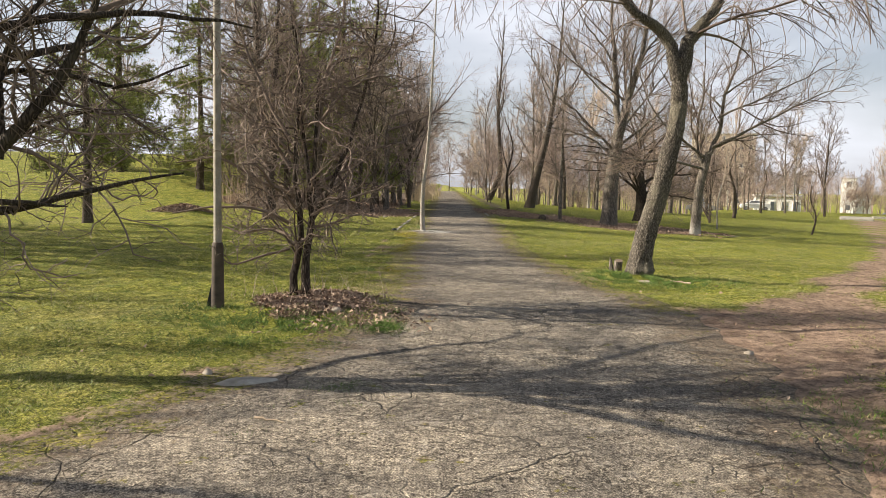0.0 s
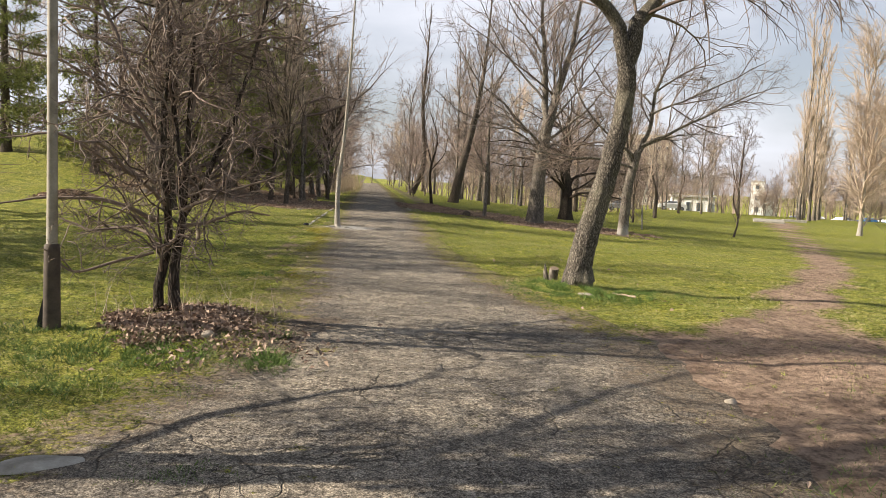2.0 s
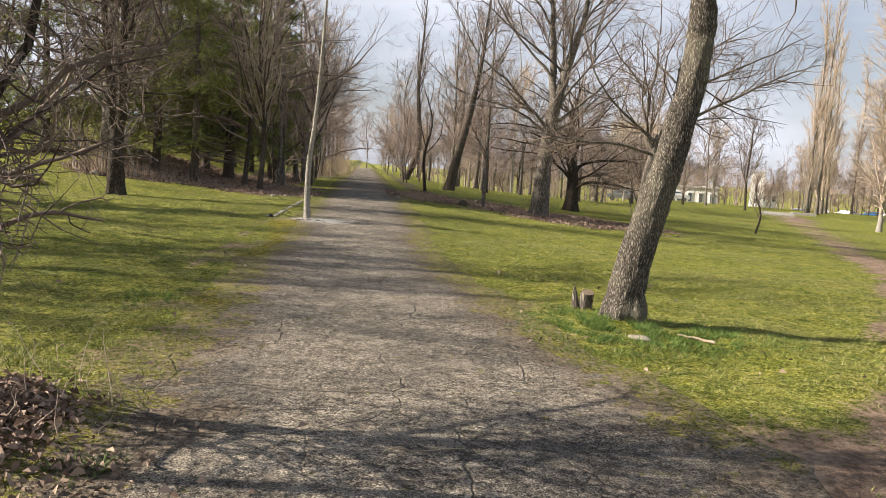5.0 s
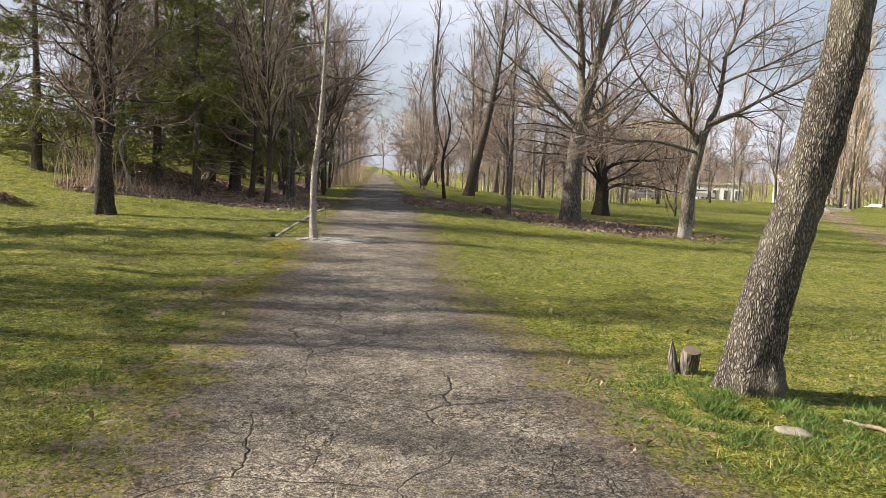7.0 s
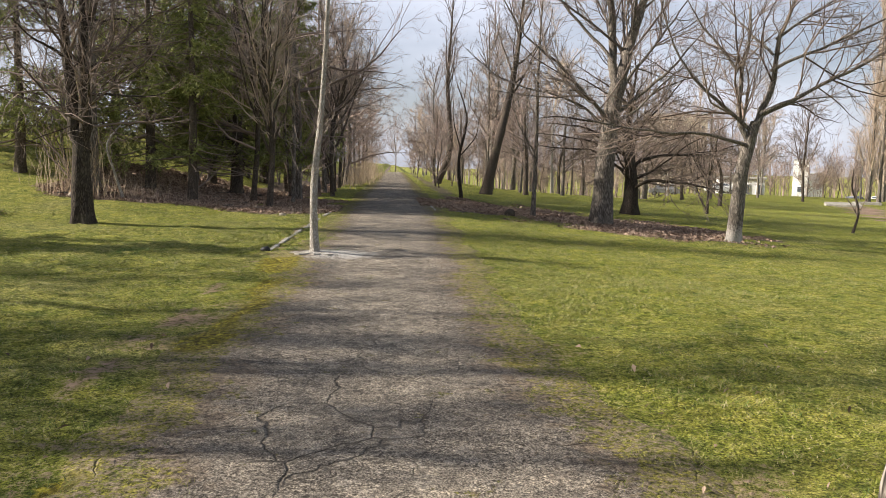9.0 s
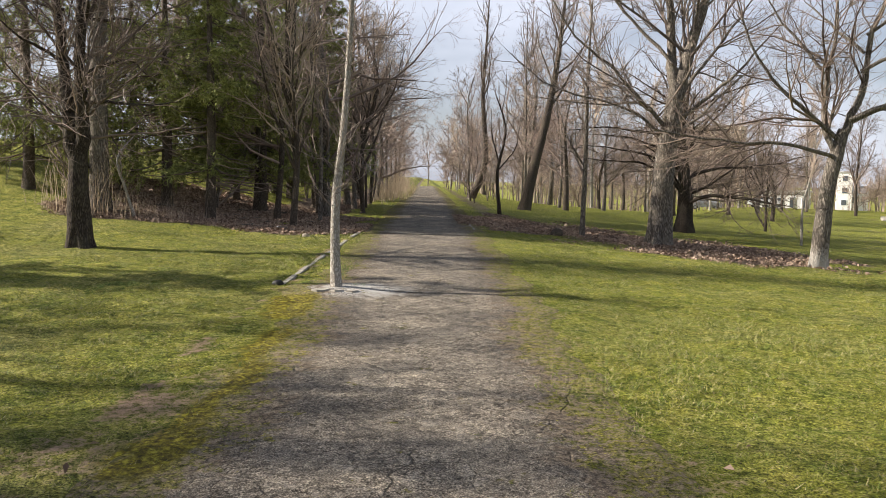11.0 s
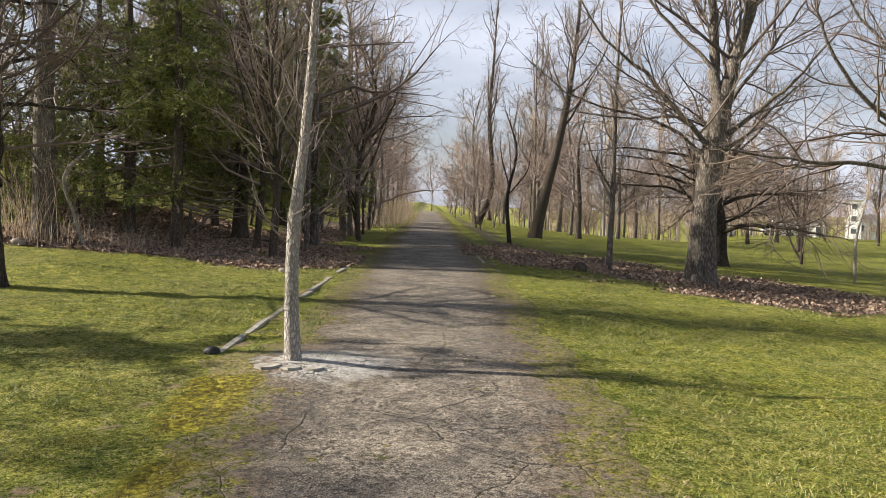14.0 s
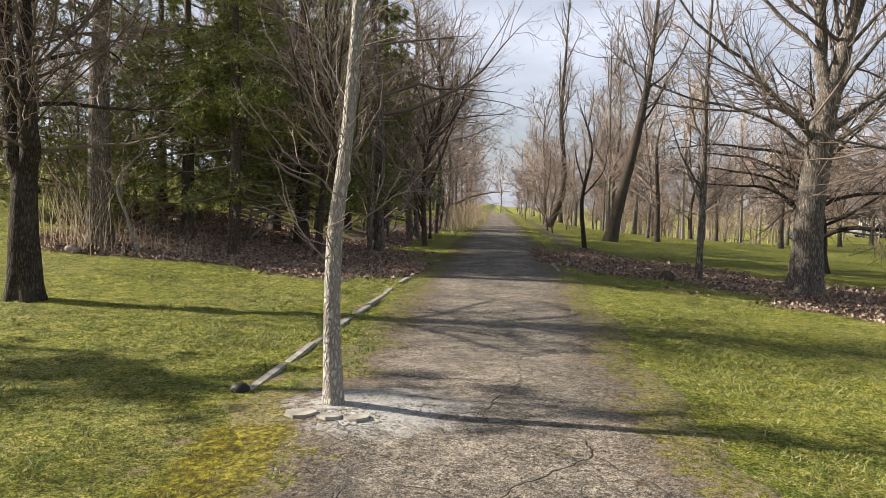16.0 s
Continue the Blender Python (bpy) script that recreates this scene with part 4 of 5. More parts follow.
simple_tree("leaning_ash", "dark tree leaning over the grass verge", 83, 5.95, 53.0, 15, 0.34, TWIG_GREY, BARK_MID, 0.34, 0.3, 1.5, 48, 0.08, 2,
            [(0, 0, -0.2), (0.35, 0, 1.6), (0.9, 0, 4.0), (1.5, 0.2, 7), (1.9, 0.3, 10.5), (2.1, 0.2, 15)], tip=0.006)
simple_tree("forked_tree", "tall dark tree with a bowed foot beside the path", 84, 4.1, 71.0, 17, 0.30, TWIG_GREY, BARK_MID, 0.26, 0.3, 1.0, 30, 0.14, 2,
            [(0, 0, -0.2), (0.9, 0, 2.0), (1.1, 0, 4.0), (0.8, 0, 8), (1.0, 0.3, 12), (1.2, 0.2, 17)], tip=0.006)
simple_tree("young_tree", "slim young tree standing in the leaf litter", 85, 5.15, 33.6, 7.5, 0.085, TWIG_GREY, BARK_GREY, 0.25, 0.25, 4.0, 45, 0.08, 1, [(0, 0, -0.1), (0.03, 0, 2), (0.02, 0, 5), (0.1, 0, 7.5)])
simple_tree("young_tree", "small upright young tree on the verge", 86, 3.8, 44.3, 5.2, 0.09, TWIG_BROWN, BARK_DARK, 0.5, 0.2, 2.6, 32, 0.12, 1)
simple_tree("dark_stump_tree", "thick dark tree with drooping twiggy crown", 87, 10.5, 40.5, 6.2, 0.36, TWIG_BROWN, BARK_DARK, 0.8, 0.22, 4.5, 60, 0.0, 2, [(0, 0, -0.2), (0.05, 0, 1.2), (-0.1, 0, 2.6), (-0.2, 0, 4.0), (0.1, 0, 6.2)], tip=0.006)
simple_tree("bush", "many-stemmed bare bush on the lawn", 88, 16.0, 45.5, 3.6, 0.07, TWIG_BROWN, BARK_DARK, 0.75, 0.06, 5.0, 30, 0.10, 2, category="shrub")
simple_tree("thin_sapling", "thin pale sapling on the lawn", 89, 13.4, 37.0, 3.8, 0.045, TWIG_TAN, BARK_PALE, 0.25, 0.45, 5.0, 40, 0.1, 1)
simple_tree("sapling", "small bare sapling on the open lawn", 90, 17.8, 36.6, 2.4, 0.05, TWIG_BROWN, BARK_DARK, 0.5, 0.25, 4.0, 40, 0.1, 1)
simple_tree("young_tree", "slim straight grey tree at the edge of the grove", 91, -2.75, 35.4, 8.5, 0.075, TWIG_GREY, BARK_GREY, 0.25, 0.3, 3.0, 40, 0.1, 1)
simple_tree("young_tree", "stunted broken sapling in the leaf bed", 92, -7.0, 31.6, 2.2, 0.045, TWIG_GREY, BARK_PALE, 0.3, 0.4, 2.5, 40, 0.1, 0)
simple_tree("grove_tree", "thick grey-stemmed tree behind dry stalks", 93, -8.1, 31.9, 12, 0.27, TWIG_GREY, BARK_GREY, 0.36, 0.25, 2.6, 48, 0.08, 2, tip=0.007)
simple_tree("hazel", "many-stemmed hazel at the edge of the grove", 94, -3.1, 32.6, 7.0, 0.10, TWIG_TAN, BARK_MID, 0.42, 0.03, 5.0, 32, 0.05, 2, category="shrub", tip=0.006)
simple_tree("hazel", "many-stemmed hazel beside the path", 95, -1.9, 41.5, 7.5, 0.10, TWIG_TAN, BARK_MID, 0.44, 0.03, 4.6, 34, 0.05, 2, category="shrub", tip=0.006)

# ---- spruces ----


def spruce(label, seed, x, y, height, r, skirt, spread):
    rng = np.random.default_rng(seed)
    root = new("spruce")
    tagged(root, label, "conifer", "spruces of the grove")
    tp = spline([(0, 0, -0.2), (0.05, 0, height * 0.3), (0.0, 0.05, height * 0.7), (0, 0, height)], 60)
    t = np.linspace(0, 1, 60)
    v, f = ridged(tp, r * (1 - t) + 0.01, 16, rng, 0.012, 0.3, 0.2)
    part("trunk", quads_mesh("trunk", v, f), BARK_MID, root)
    n = int((height - 0.9) * 11)
    z = 0.9 + (height - 0.9) * rng.random(n) ** 1.15
    a = rng.uniform(0, 2 * np.pi, n)
    length = spread * (1 - (z / height) ** 1.3) * rng.uniform(0.7, 1.1, n) + 0.25
    s = np.linspace(0, 1, 10)
    rx = length[:, None] * s
    rz = z[:, None] - 0.32 * length[:, None] * s + 0.22 * length[:, None] * s ** 2.4
    P = np.stack([np.cos(a)[:, None] * rx, np.sin(a)[:, None] * rx, rz], -1)
    P[:, 1:] += rng.normal(size=(n, 9, 3)) * 0.02
    R = (0.009 * length[:, None] + 0.006) * (1 - s) + 0.003
    v, f = tubes(P, R, 4)
    tagged(part("branchwork", quads_mesh("branchwork", v, f), TWIG_BROWN, root), kind="stuff")
    live = z > skirt
    P, R, L = P[live], R[live], length[live]
    P2, R2, L2 = sprout(rng, P, R, L, per_m=15.0, len_f=0.34, angle=55, u0=0.15, n=4, up=-0.08, wob=0.06, thin=0.006, tip=0.002, max_len=0.75, min_len=0.18, droop=0.1)
    K = len(P2)
    per = 22
    u = rng.random((K, per)) * 2.99
    k = u.astype(int)
    w = (u - k)[:, :, None]
    row = np.arange(K)[:, None]
    c = P2[row, k] * (1 - w) + P2[row, k + 1] * w
    T = unit(P2[:, 3] - P2[:, 0])[:, None]
    side = unit(np.cross(T, rng.normal(size=(K, per, 3))))
    d = unit(T * 0.8 + side) * rng.uniform(0.07, 0.16, (K, per, 1))
    wd = unit(np.cross(d, rng.normal(size=(K, per, 3)))) * 0.015
    tri = np.stack([c - wd, c + wd, c + d], 2).reshape(-1, 3)
    part("foliage", quads_mesh("foliage", tri, np.arange(len(tri)).reshape(-1, 3), False), NEEDLES, root, "dark green needle sprays")
    root.location = foot(x, y)
    return root


spruce("spruce with bare lower trunk among the leaf litter", 101, -5.45, 32.9, 9.5, 0.14, 2.8, 1.9)
thick = spruce("thick spruce in the shaded grove", 102, -4.95, 37.0, 11, 0.22, 1.5, 2.6)
back = spruce("spruce standing back on the rising ground", 103, -6.2, 38.6, 10, 0.17, 1.5, 2.5)
spruce("spruce with low green sprays beside dry stalks", 104, -7.1, 34.2, 9.5, 0.16, 0.8, 2.6)
spruce("spruce deep in the grove beside the path", 105, -3.9, 42.5, 11, 0.2, 1.2, 2.4)
spruce("spruce on the hill flank with sparse crown", 106, -9.5, 38.0, 9.5, 0.16, 1.2, 2.3)
spruce("spruce far along the path edge", 107, -4.6, 50.0, 12, 0.2, 1.2, 2.6)
spruce("spruce behind the lawn tree on the hill flank", 109, -10.8, 33.6, 9.0, 0.16, 1.3, 2.5)
spruce("sparse pine-like conifer standing on the open lawn", 108, -10.7, 22.7, 7.2, 0.15, 1.7, 2.0)
for k, (x, y, a) in enumerate([(-8.6, 43.8, 1.1), (-6.6, 47.5, 3.9), (-5.2, 44.4, 5.0), (-5.4, 57.0, 2.0), (-15.5, 36.5, 2.7)]):
    copy_thing((thick, back)[k % 2], Matrix.Translation(foot(x, y, 0.05)) @ Matrix.Rotation(a, 4, "Z"))

# ---- the grove, the woods and the avenue ----


def wood(protos, spots, seed, lo, hi, group):
    """Copies of a few grown trees, each turned and sized on its own."""
    rng = np.random.default_rng(seed)
    for k, (x, y) in enumerate(spots):
        p = protos[k % len(protos)]
        s = rng.uniform(lo, hi)
        m = Matrix.Translation(foot(x, y, 0.05)) @ Matrix.Rotation(rng.uniform(0, 6.28), 4, "Z")
        if k < len(protos):
            p.matrix_basis = m
            ob = p
        else:
            ob = copy_thing(p, m)
        ob.scale = (s, s, s * rng.uniform(0.92, 1.1))
        if group:
            ob["group"] = group


G = "trees of the grove beside the path"
grove = [simple_tree("grove_tree", "bare brown tree in the dense grove", 201, 0, 0, 10.5, 0.13, TWIG_ROSE, BARK_GREY, 0.38, 0.12, 2.6, 60, 0.045, 2, tip=0.0045, limb_parts=False, wob=0.09, lod=1, full=0.9),
         simple_tree("grove_tree", "bare many-branched tree in the dense grove", 202, 0, 0, 9.0, 0.11, TWIG_ROSE, BARK_MID, 0.44, 0.06, 2.7, 56, 0.035, 2, tip=0.0045, limb_parts=False, wob=0.09, lod=1, full=0.9),
         simple_tree("grove_tree", "slim grey tree in the dense grove", 203, 0, 0, 11.5, 0.12, TWIG_GREY, BARK_GREY, 0.35, 0.16, 2.6, 62, 0.045, 2, tip=0.0045, limb_parts=False, wob=0.09, lod=1, full=0.9)]
rg = np.random.default_rng(7)
spots = [(-2.9, 38.0), (-4.0, 34.9), (-2.6, 45.5), (-3.2, 48.5), (-2.4, 52.0), (-3.4, 56.0), (-2.5, 60.0), (-3.2, 65.0), (-2.4, 70.0), (-3.2, 76.0), (-2.4, 82.0), (-3.0, 89.0), (-2.4, 97.0), (-2.9, 106.0), (-2.4, 116.0),
         (-6.0, 44.5), (-7.5, 47.0), (-5.2, 55.0), (-6.5, 62.0), (-5.4, 70.0), (-6.8, 80.0), (-8.5, 41.5), (-10.0, 44.0), (-12.5, 42.0), (-9.0, 52.0), (-6.0, 92.0), (-6, 108)]
wood(grove, spots, 5, 0.8, 1.15, G)

under = [simple_tree("hazel", "many-stemmed bare reddish shrub", 241, 0, 0, 4.2, 0.05, TWIG_ROSE, BARK_MID, 0.7, 0.03, 3.6, 30, 0.06, 2, category="shrub", tip=0.005, limb_parts=False, lod=1),
         simple_tree("hazel", "twiggy bare grey shrub", 242, 0, 0, 3.4, 0.045, TWIG_GREY, BARK_GREY, 0.75, 0.03, 4.0, 36, 0.06, 2, category="shrub", tip=0.005, limb_parts=False, lod=1)]
wood(under, [(-2.2, 47.0), (-3.6, 44.6), (-2.5, 55.5), (-2.2, 63.0), (-2.4, 74.0), (-4.8, 45.8), (-3.4, 39.6), (-6.0, 35.4), (-8.8, 35.2), (-2.3, 86.0), (-5.6, 41.0), (-9.2, 33.4), (3.6, 62), (5.0, 66), (3.2, 90), (4.2, 77)], 14, 0.8, 1.2, "shrubs of the grove")

far = [simple_tree("far_tree", "bare grey-brown tree of the distant park", 211, 0, 0, 11, 0.10, TWIG_GREY, BARK_GREY, 0.40, 0.1, 1.5, 44, 0.08, 1, tip=0.015, limb_parts=False, lod=2, full=1.12),
       simple_tree("far_tree", "bare reddish tree of the distant park", 212, 0, 0, 9, 0.09, TWIG_ROSE, BARK_GREY, 0.42, 0.08, 1.8, 48, 0.07, 1, tip=0.015, limb_parts=False, lod=2, full=1.12),
       simple_tree("far_tree", "bare tan tree of the distant park", 213, 0, 0, 12, 0.10, TWIG_TAN, BARK_PALE, 0.34, 0.1, 1.7, 36, 0.12, 1, tip=0.015, limb_parts=False, lod=2, full=1.12)]
spots = []
for k in range(72):
    slope = rg.uniform(0.10, 0.80)
    y = 78 + 22 * min(slope / 0.4, 1) + 55 * rg.random() ** 1.4
    spots.append((slope * y + 1.5, y))
spots += [(4.6, 82), (5.2, 94), (4.4, 104), (7.5, 64), (9.5, 62), (13, 68), (8.5, 74), (12, 80), (6.2, 112), (5.5, 122), (3.8, 128), (-8, 142), (-4, 150), (1, 158), (5, 146), (9, 152), (-12, 150), (14, 144), (16, 74), (20, 78), (11, 90), (41, 91), (24, 80)]
spots = [(x, y) for x, y in spots if not 0.495 < x / y < 0.555]   # the gap that shows the white buildings
wood(far, spots, 6, 0.75, 1.25, "trees of the distant park")
spots = [(-x, y) for x, y in [(14, 55), (18, 62), (24, 58), (30, 66), (38, 60), (45, 70), (26, 76), (34, 82), (50, 85), (58, 72), (20, 48), (66, 90), (12.5, 66), (44, 52), (54, 60)]]
wood([copy_thing(f_, Matrix()) for f_ in far], spots, 8, 0.7, 1.0, "trees on the hill")

simple_tree("tree_clump", "tall clump of tan bare stems at the lawn edge", 230, 36.0, 53.5, 13, 0.16, TWIG_TAN, BARK_PALE, 0.55, 0.02, 2.2, 14, 0.08, 1, tip=0.012, limb_parts=False, lod=1, full=1.3)
simple_tree("far_tree", "dark many-stemmed small tree before the white building", 231, 41.6, 82.7, 9, 0.15, TWIG_BROWN, BARK_DARK, 0.7, 0.04, 1.6, 25, 0.08, 2, tip=0.012, limb_parts=False)
poplar = [bare_tree("poplar", "tall narrow bare poplar in the distance", 221, 24, 0.2, [dict(per_m=2.0, len_f=0.45, angle=22, u0=0.1, n=3, up=0.12, wob=0.08, thin=0.007, tip=0.014), dict(per_m=3.0, len_f=0.5, angle=24, u0=0.1, n=2, up=0.1, wob=0.08, thin=0.007, tip=0.010)],
                    BARK_GREY, TWIG_TAN, lod=1, auto=dict(per_m=2.8, len_f=0.2, angle=24, u0=0.06, up=0.2, wob=0.05, thin=0.010, tip=0.02, max_len=5), limb_parts=False)]
spots = [(52.5, 89), (55, 91), (57.5, 94), (60, 97), (56.5, 95), (78, 118), (84, 118), (90, 116), (96, 112), (34, 124), (26, 136), (18, 146), (45, 118)]
wood(poplar, spots, 9, 0.75, 1.0, "distant poplars")

# trees beyond the view whose shade falls over the lawn and the path
shade = [simple_tree("park_tree", "broad bare tree with stout crooked limbs on the lawn", 271, 0, 0, 9.0, 0.17, TWIG_GREY, BARK_MID, 0.42, 0.25, 1.3, 50, 0.06, 1, tip=0.006, limb_parts=False, lod=1, full=0.55),
         simple_tree("park_tree", "tall bare tree with many upright limbs on the lawn", 272, 0, 0, 10.0, 0.15, TWIG_GREY, BARK_GREY, 0.36, 0.22, 1.5, 44, 0.08, 1, tip=0.006, limb_parts=False, lod=1, full=0.55)]
spots = [(-15.5, 10.5), (-20, 14.5), (-16, 18.5), (-17, 3.5), (-12, -3), (-21, 8), (-25, 12), (-23, 1), (-18, 12.4), (-22.5, 17), (-14.5, 14.6), (-19, 20.5), (-24, 20.0)]
wood(shade, spots, 12, 0.8, 1.1, "trees on the lawn")
thicket = [simple_tree("park_tree", "bare tree with a broad twiggy crown on the lawn", 273, 0, 0, 9.5, 0.18, TWIG_GREY, BARK_MID, 0.46, 0.2, 1.9, 56, 0.05, 1, tip=0.009, limb_parts=False, lod=1, full=1.0)]
spots = [(-16.5, 16.0), (-14.8, 16.4), (-22.0, 14.0), (-24.5, 18.2), (-17.5, 13.6), (-26.5, 20.5), (-19.5, 17.6), (-20.5, 20.3)]
wood(thicket, spots, 13, 0.85, 1.15, "trees on the lawn")
wood([copy_thing(thicket[0], Matrix())], [(-8.8, 4.3)], 17, 0.5, 0.55, "trees on the lawn")

low = [simple_tree("park_tree", "low-crowned bare tree with fine reddish twigs", 251, 0, 0, 6.5, 0.15, TWIG_ROSE, BARK_MID, 0.55, 0.2, 3.2, 58, 0.05, 2, tip=0.007, limb_parts=False, lod=1, full=1.15),
       simple_tree("park_tree", "low-crowned bare tree with fine grey twigs", 252, 0, 0, 7.5, 0.16, TWIG_GREY, BARK_GREY, 0.48, 0.18, 3.0, 52, 0.06, 2, tip=0.007, limb_parts=False, lod=1, full=1.15)]
wood(low, [(9.0, 57), (12.5, 62), (16.5, 60), (8.0, 66), (14.0, 70), (20, 67), (25, 72), (11, 75), (18, 78), (30, 78), (23, 60), (7.0, 80), (36, 86), (28, 90), (6.8, 92), (15, 88)], 15, 0.85, 1.2, "low-crowned trees of the park")


brush = []
for k in range(46):
    slope = rg.uniform(0.12, 0.78)
    y = 76 + 26 * min(slope / 0.4, 1) + rg.uniform(0, 12)
    brush.append((slope * y + 2, y))
brush += [(3.6, 58), (4.4, 84), (3.4, 97), (5.2, 101), (3.6, 110), (4.8, 117), (3.4, 124), (6.0, 72), (7.5, 88), (-2.6, 100), (-2.5, 112), (-2.6, 122), (9.0, 84), (12, 86), (15, 82)]
bush_far = [simple_tree("far_bush", "bare reddish bush in the distance", 261, 0, 0, 4.0, 0.05, TWIG_ROSE, BARK_MID, 0.7, 0.03, 4.0, 32, 0.06, 1, category="shrub", tip=0.014, limb_parts=False, lod=2, full=0.95),
            simple_tree("far_bush", "bare tan bush in the distance", 262, 0, 0, 3.6, 0.05, TWIG_TAN, BARK_GREY, 0.75, 0.03, 4.0, 38, 0.06, 1, category="shrub", tip=0.014, limb_parts=False, lod=2, full=0.95)]
wood(bush_far, brush, 16, 0.7, 1.2, "shrubs at the far edge of the lawn")


# thin woods closing the far side of the park
def far_woods():
    rng = np.random.default_rng(400)
    k = 420
    slope = rng.uniform(0.06, 1.0, k)
    y = rng.uniform(132, 190, k)
    x = slope * y
    h = rng.uniform(7, 14, k) * np.where(np.abs(slope - 0.533) < 0.022, 0.3, 1.0)
    t = np.linspace(0, 1, 6)
    d = rng.normal(size=(k, 2)) * 0.05
    P = np.stack([x[:, None] + d[:, :1] * h[:, None] * t, y[:, None] + d[:, 1:] * h[:, None] * t, (ground_z(x, y) - 0.1)[:, None] + h[:, None] * t], -1)
    R = 0.1 * (1.08 - t)[None] + 0 * h[:, None]
    P2, R2, L2 = sprout(rng, P, R, h, per_m=0.9, len_f=0.3, angle=34, u0=0.2, n=3, up=0.12, wob=0.1, thin=0.010, tip=0.02, max_len=4)
    P3, R3, L3 = sprout(rng, P2, R2, L2, per_m=2.0, len_f=0.5, angle=38, u0=0.15, n=2, up=0.08, wob=0.12, thin=0.010, tip=0.018)
    v, f = joined([tubes(P, R, 4), tubes(P2, R2, 3), tubes(P3, R3, 3)])
    tagged(part("far_woods", quads_mesh("far_woods", v, f), TWIG_ROSE), "thin bare woods closing the far side of the park", "woods", "", "stuff")


far_woods()

# ---- ground cover ----


def heights(x, y):
    return surface(x, y)


def blades(rng, x, y, h, w, lean):
    """Single blades of grass as thin bent triangles."""
    z = heights(x, y) - 0.008
    a = rng.uniform(0, 2 * np.pi, len(x))
    b = rng.uniform(0, 2 * np.pi, len(x))
    base = np.stack([x, y, z], -1)
    side = np.stack([np.cos(a), np.sin(a), 0 * a], -1) * w[:, None]
    tip = base + np.stack([np.cos(b) * lean * h, np.sin(b) * lean * h, h], -1)
    tri = np.stack([base - side, base + side, tip], 1).reshape(-1, 3)
    return tri


def build_grass():
    rng = np.random.default_rng(77)
    parts = []
    n = 330000
    cx, cy = rng.uniform(-9.5, 10.5, n), 2.4 + 30 * rng.random(n) ** 1.25
    ok = rng.random(n) < (0.25 + 1.1 * fbm(cx * 1.3, cy * 1.3, 3.0)) / (1 + (np.maximum(np.abs(cx - 0.5) - 2.5, 0) / 3.0) ** 2)
    cx, cy = cx[ok], cy[ok]
    off = np.maximum(path_left(cy) - cx, cx - path_right(cy)) + 0.5 * (fbm(cx * 3, cy * 3, 9.0) - 0.5)
    cover = np.maximum(np.maximum(dirt_mask(cx, cy), litter_mask(cx, cy)), 0.8 * moss_mask(cx, cy))
    ok = (off > -0.08) & (rng.random(len(cx)) > cover * 0.95 - 0.02)
    cx, cy = cx[ok], cy[ok]
    tall = 0.010 + 0.026 * rng.random(len(cx)) ** 2 + 0.09 * np.maximum(fbm(cx * 0.7, cy * 0.7, 6.0) - 0.52, 0)
    per = 6
    x = np.repeat(cx, per) + rng.normal(size=len(cx) * per) * 0.018
    y = np.repeat(cy, per) + rng.normal(size=len(cx) * per) * 0.018
    h = np.repeat(tall, per) * rng.uniform(0.6, 1.3, len(x))
    far_k = 1 + np.maximum(y - 18, 0) / 30
    parts.append(blades(rng, x, y, h, (0.0024 + 0.0026 * rng.random(len(x))) * far_k, rng.uniform(0.4, 1.8, len(x))))
    lush_parts = []
    for cx, cy, rx, ry, k, hh in [(-2.0, 7.75, 0.85, 0.35, 5000, 0.12), (-1.2, 7.5, 0.4, 0.3, 2500, 0.1), (3.35, 11.4, 0.75, 0.45, 14000, 0.10), (2.75, 11.7, 0.4, 0.5, 5000, 0.10), (2.5, 11.0, 0.35, 0.5, 3000, 0.06), (-2.6, 8.4, 0.3, 0.25, 1200, 0.13),
                                  (-0.55, 7.45, 0.15, 0.2, 2400, 0.12), (-0.55, 8.3, 0.12, 0.15, 600, 0.09), (-1.9, 6.6, 0.7, 0.4, 3500, 0.08), (-0.98, 21.5, 0.16, 0.35, 700, 0.11), (-0.75, 23.2, 0.14, 0.6, 700, 0.12), (-0.38, 21.55, 0.08, 0.08, 150, 0.16), (-1.3, 12.2, 0.25, 0.2, 900, 0.1),
                                  (-3.4, 21.2, 0.4, 0.3, 1500, 0.1), (2.8, 4.4, 0.5, 0.9, 3500, 0.08), (-0.7, 5.3, 0.2, 0.09, 700, 0.07), (-0.75, 4.9, 0.4, 0.08, 260, 0.06), (-1.3, 4.3, 0.35, 0.08, 260, 0.06), (-1.0, 8.1, 0.2, 0.2, 300, 0.07), (-0.55, 10.6, 0.3, 0.12, 220, 0.06)]:
        k = int(k * 0.7)
        x, y = cx + rng.normal(size=k) * rx * 0.7, cy + rng.normal(size=k) * ry * 0.7
        ok = fbm(x * 7, y * 7, 1.0, 2) > 0.48
        x, y = x[ok], y[ok]
        k = len(x)
        lush_parts.append(blades(rng, x, y, 0.72 * hh * rng.uniform(0.2, 1.1, k), np.full(k, 0.004), rng.uniform(0.4, 1.6, k)))
    tri = np.concatenate(lush_parts)
    tagged(part("lush_grass", quads_mesh("lush_grass", tri, np.arange(len(tri)).reshape(-1, 3), False), LUSH), "lush green grass tufts round tree feet and path edge", "grass", "", "stuff")
    tri = np.concatenate(parts)
    me = quads_mesh("grass", tri, np.arange(len(tri)).reshape(-1, 3), False)
    tagged(part("grass", me, BLADE), "short spring grass blades mixed with straw", "grass", "", "stuff")


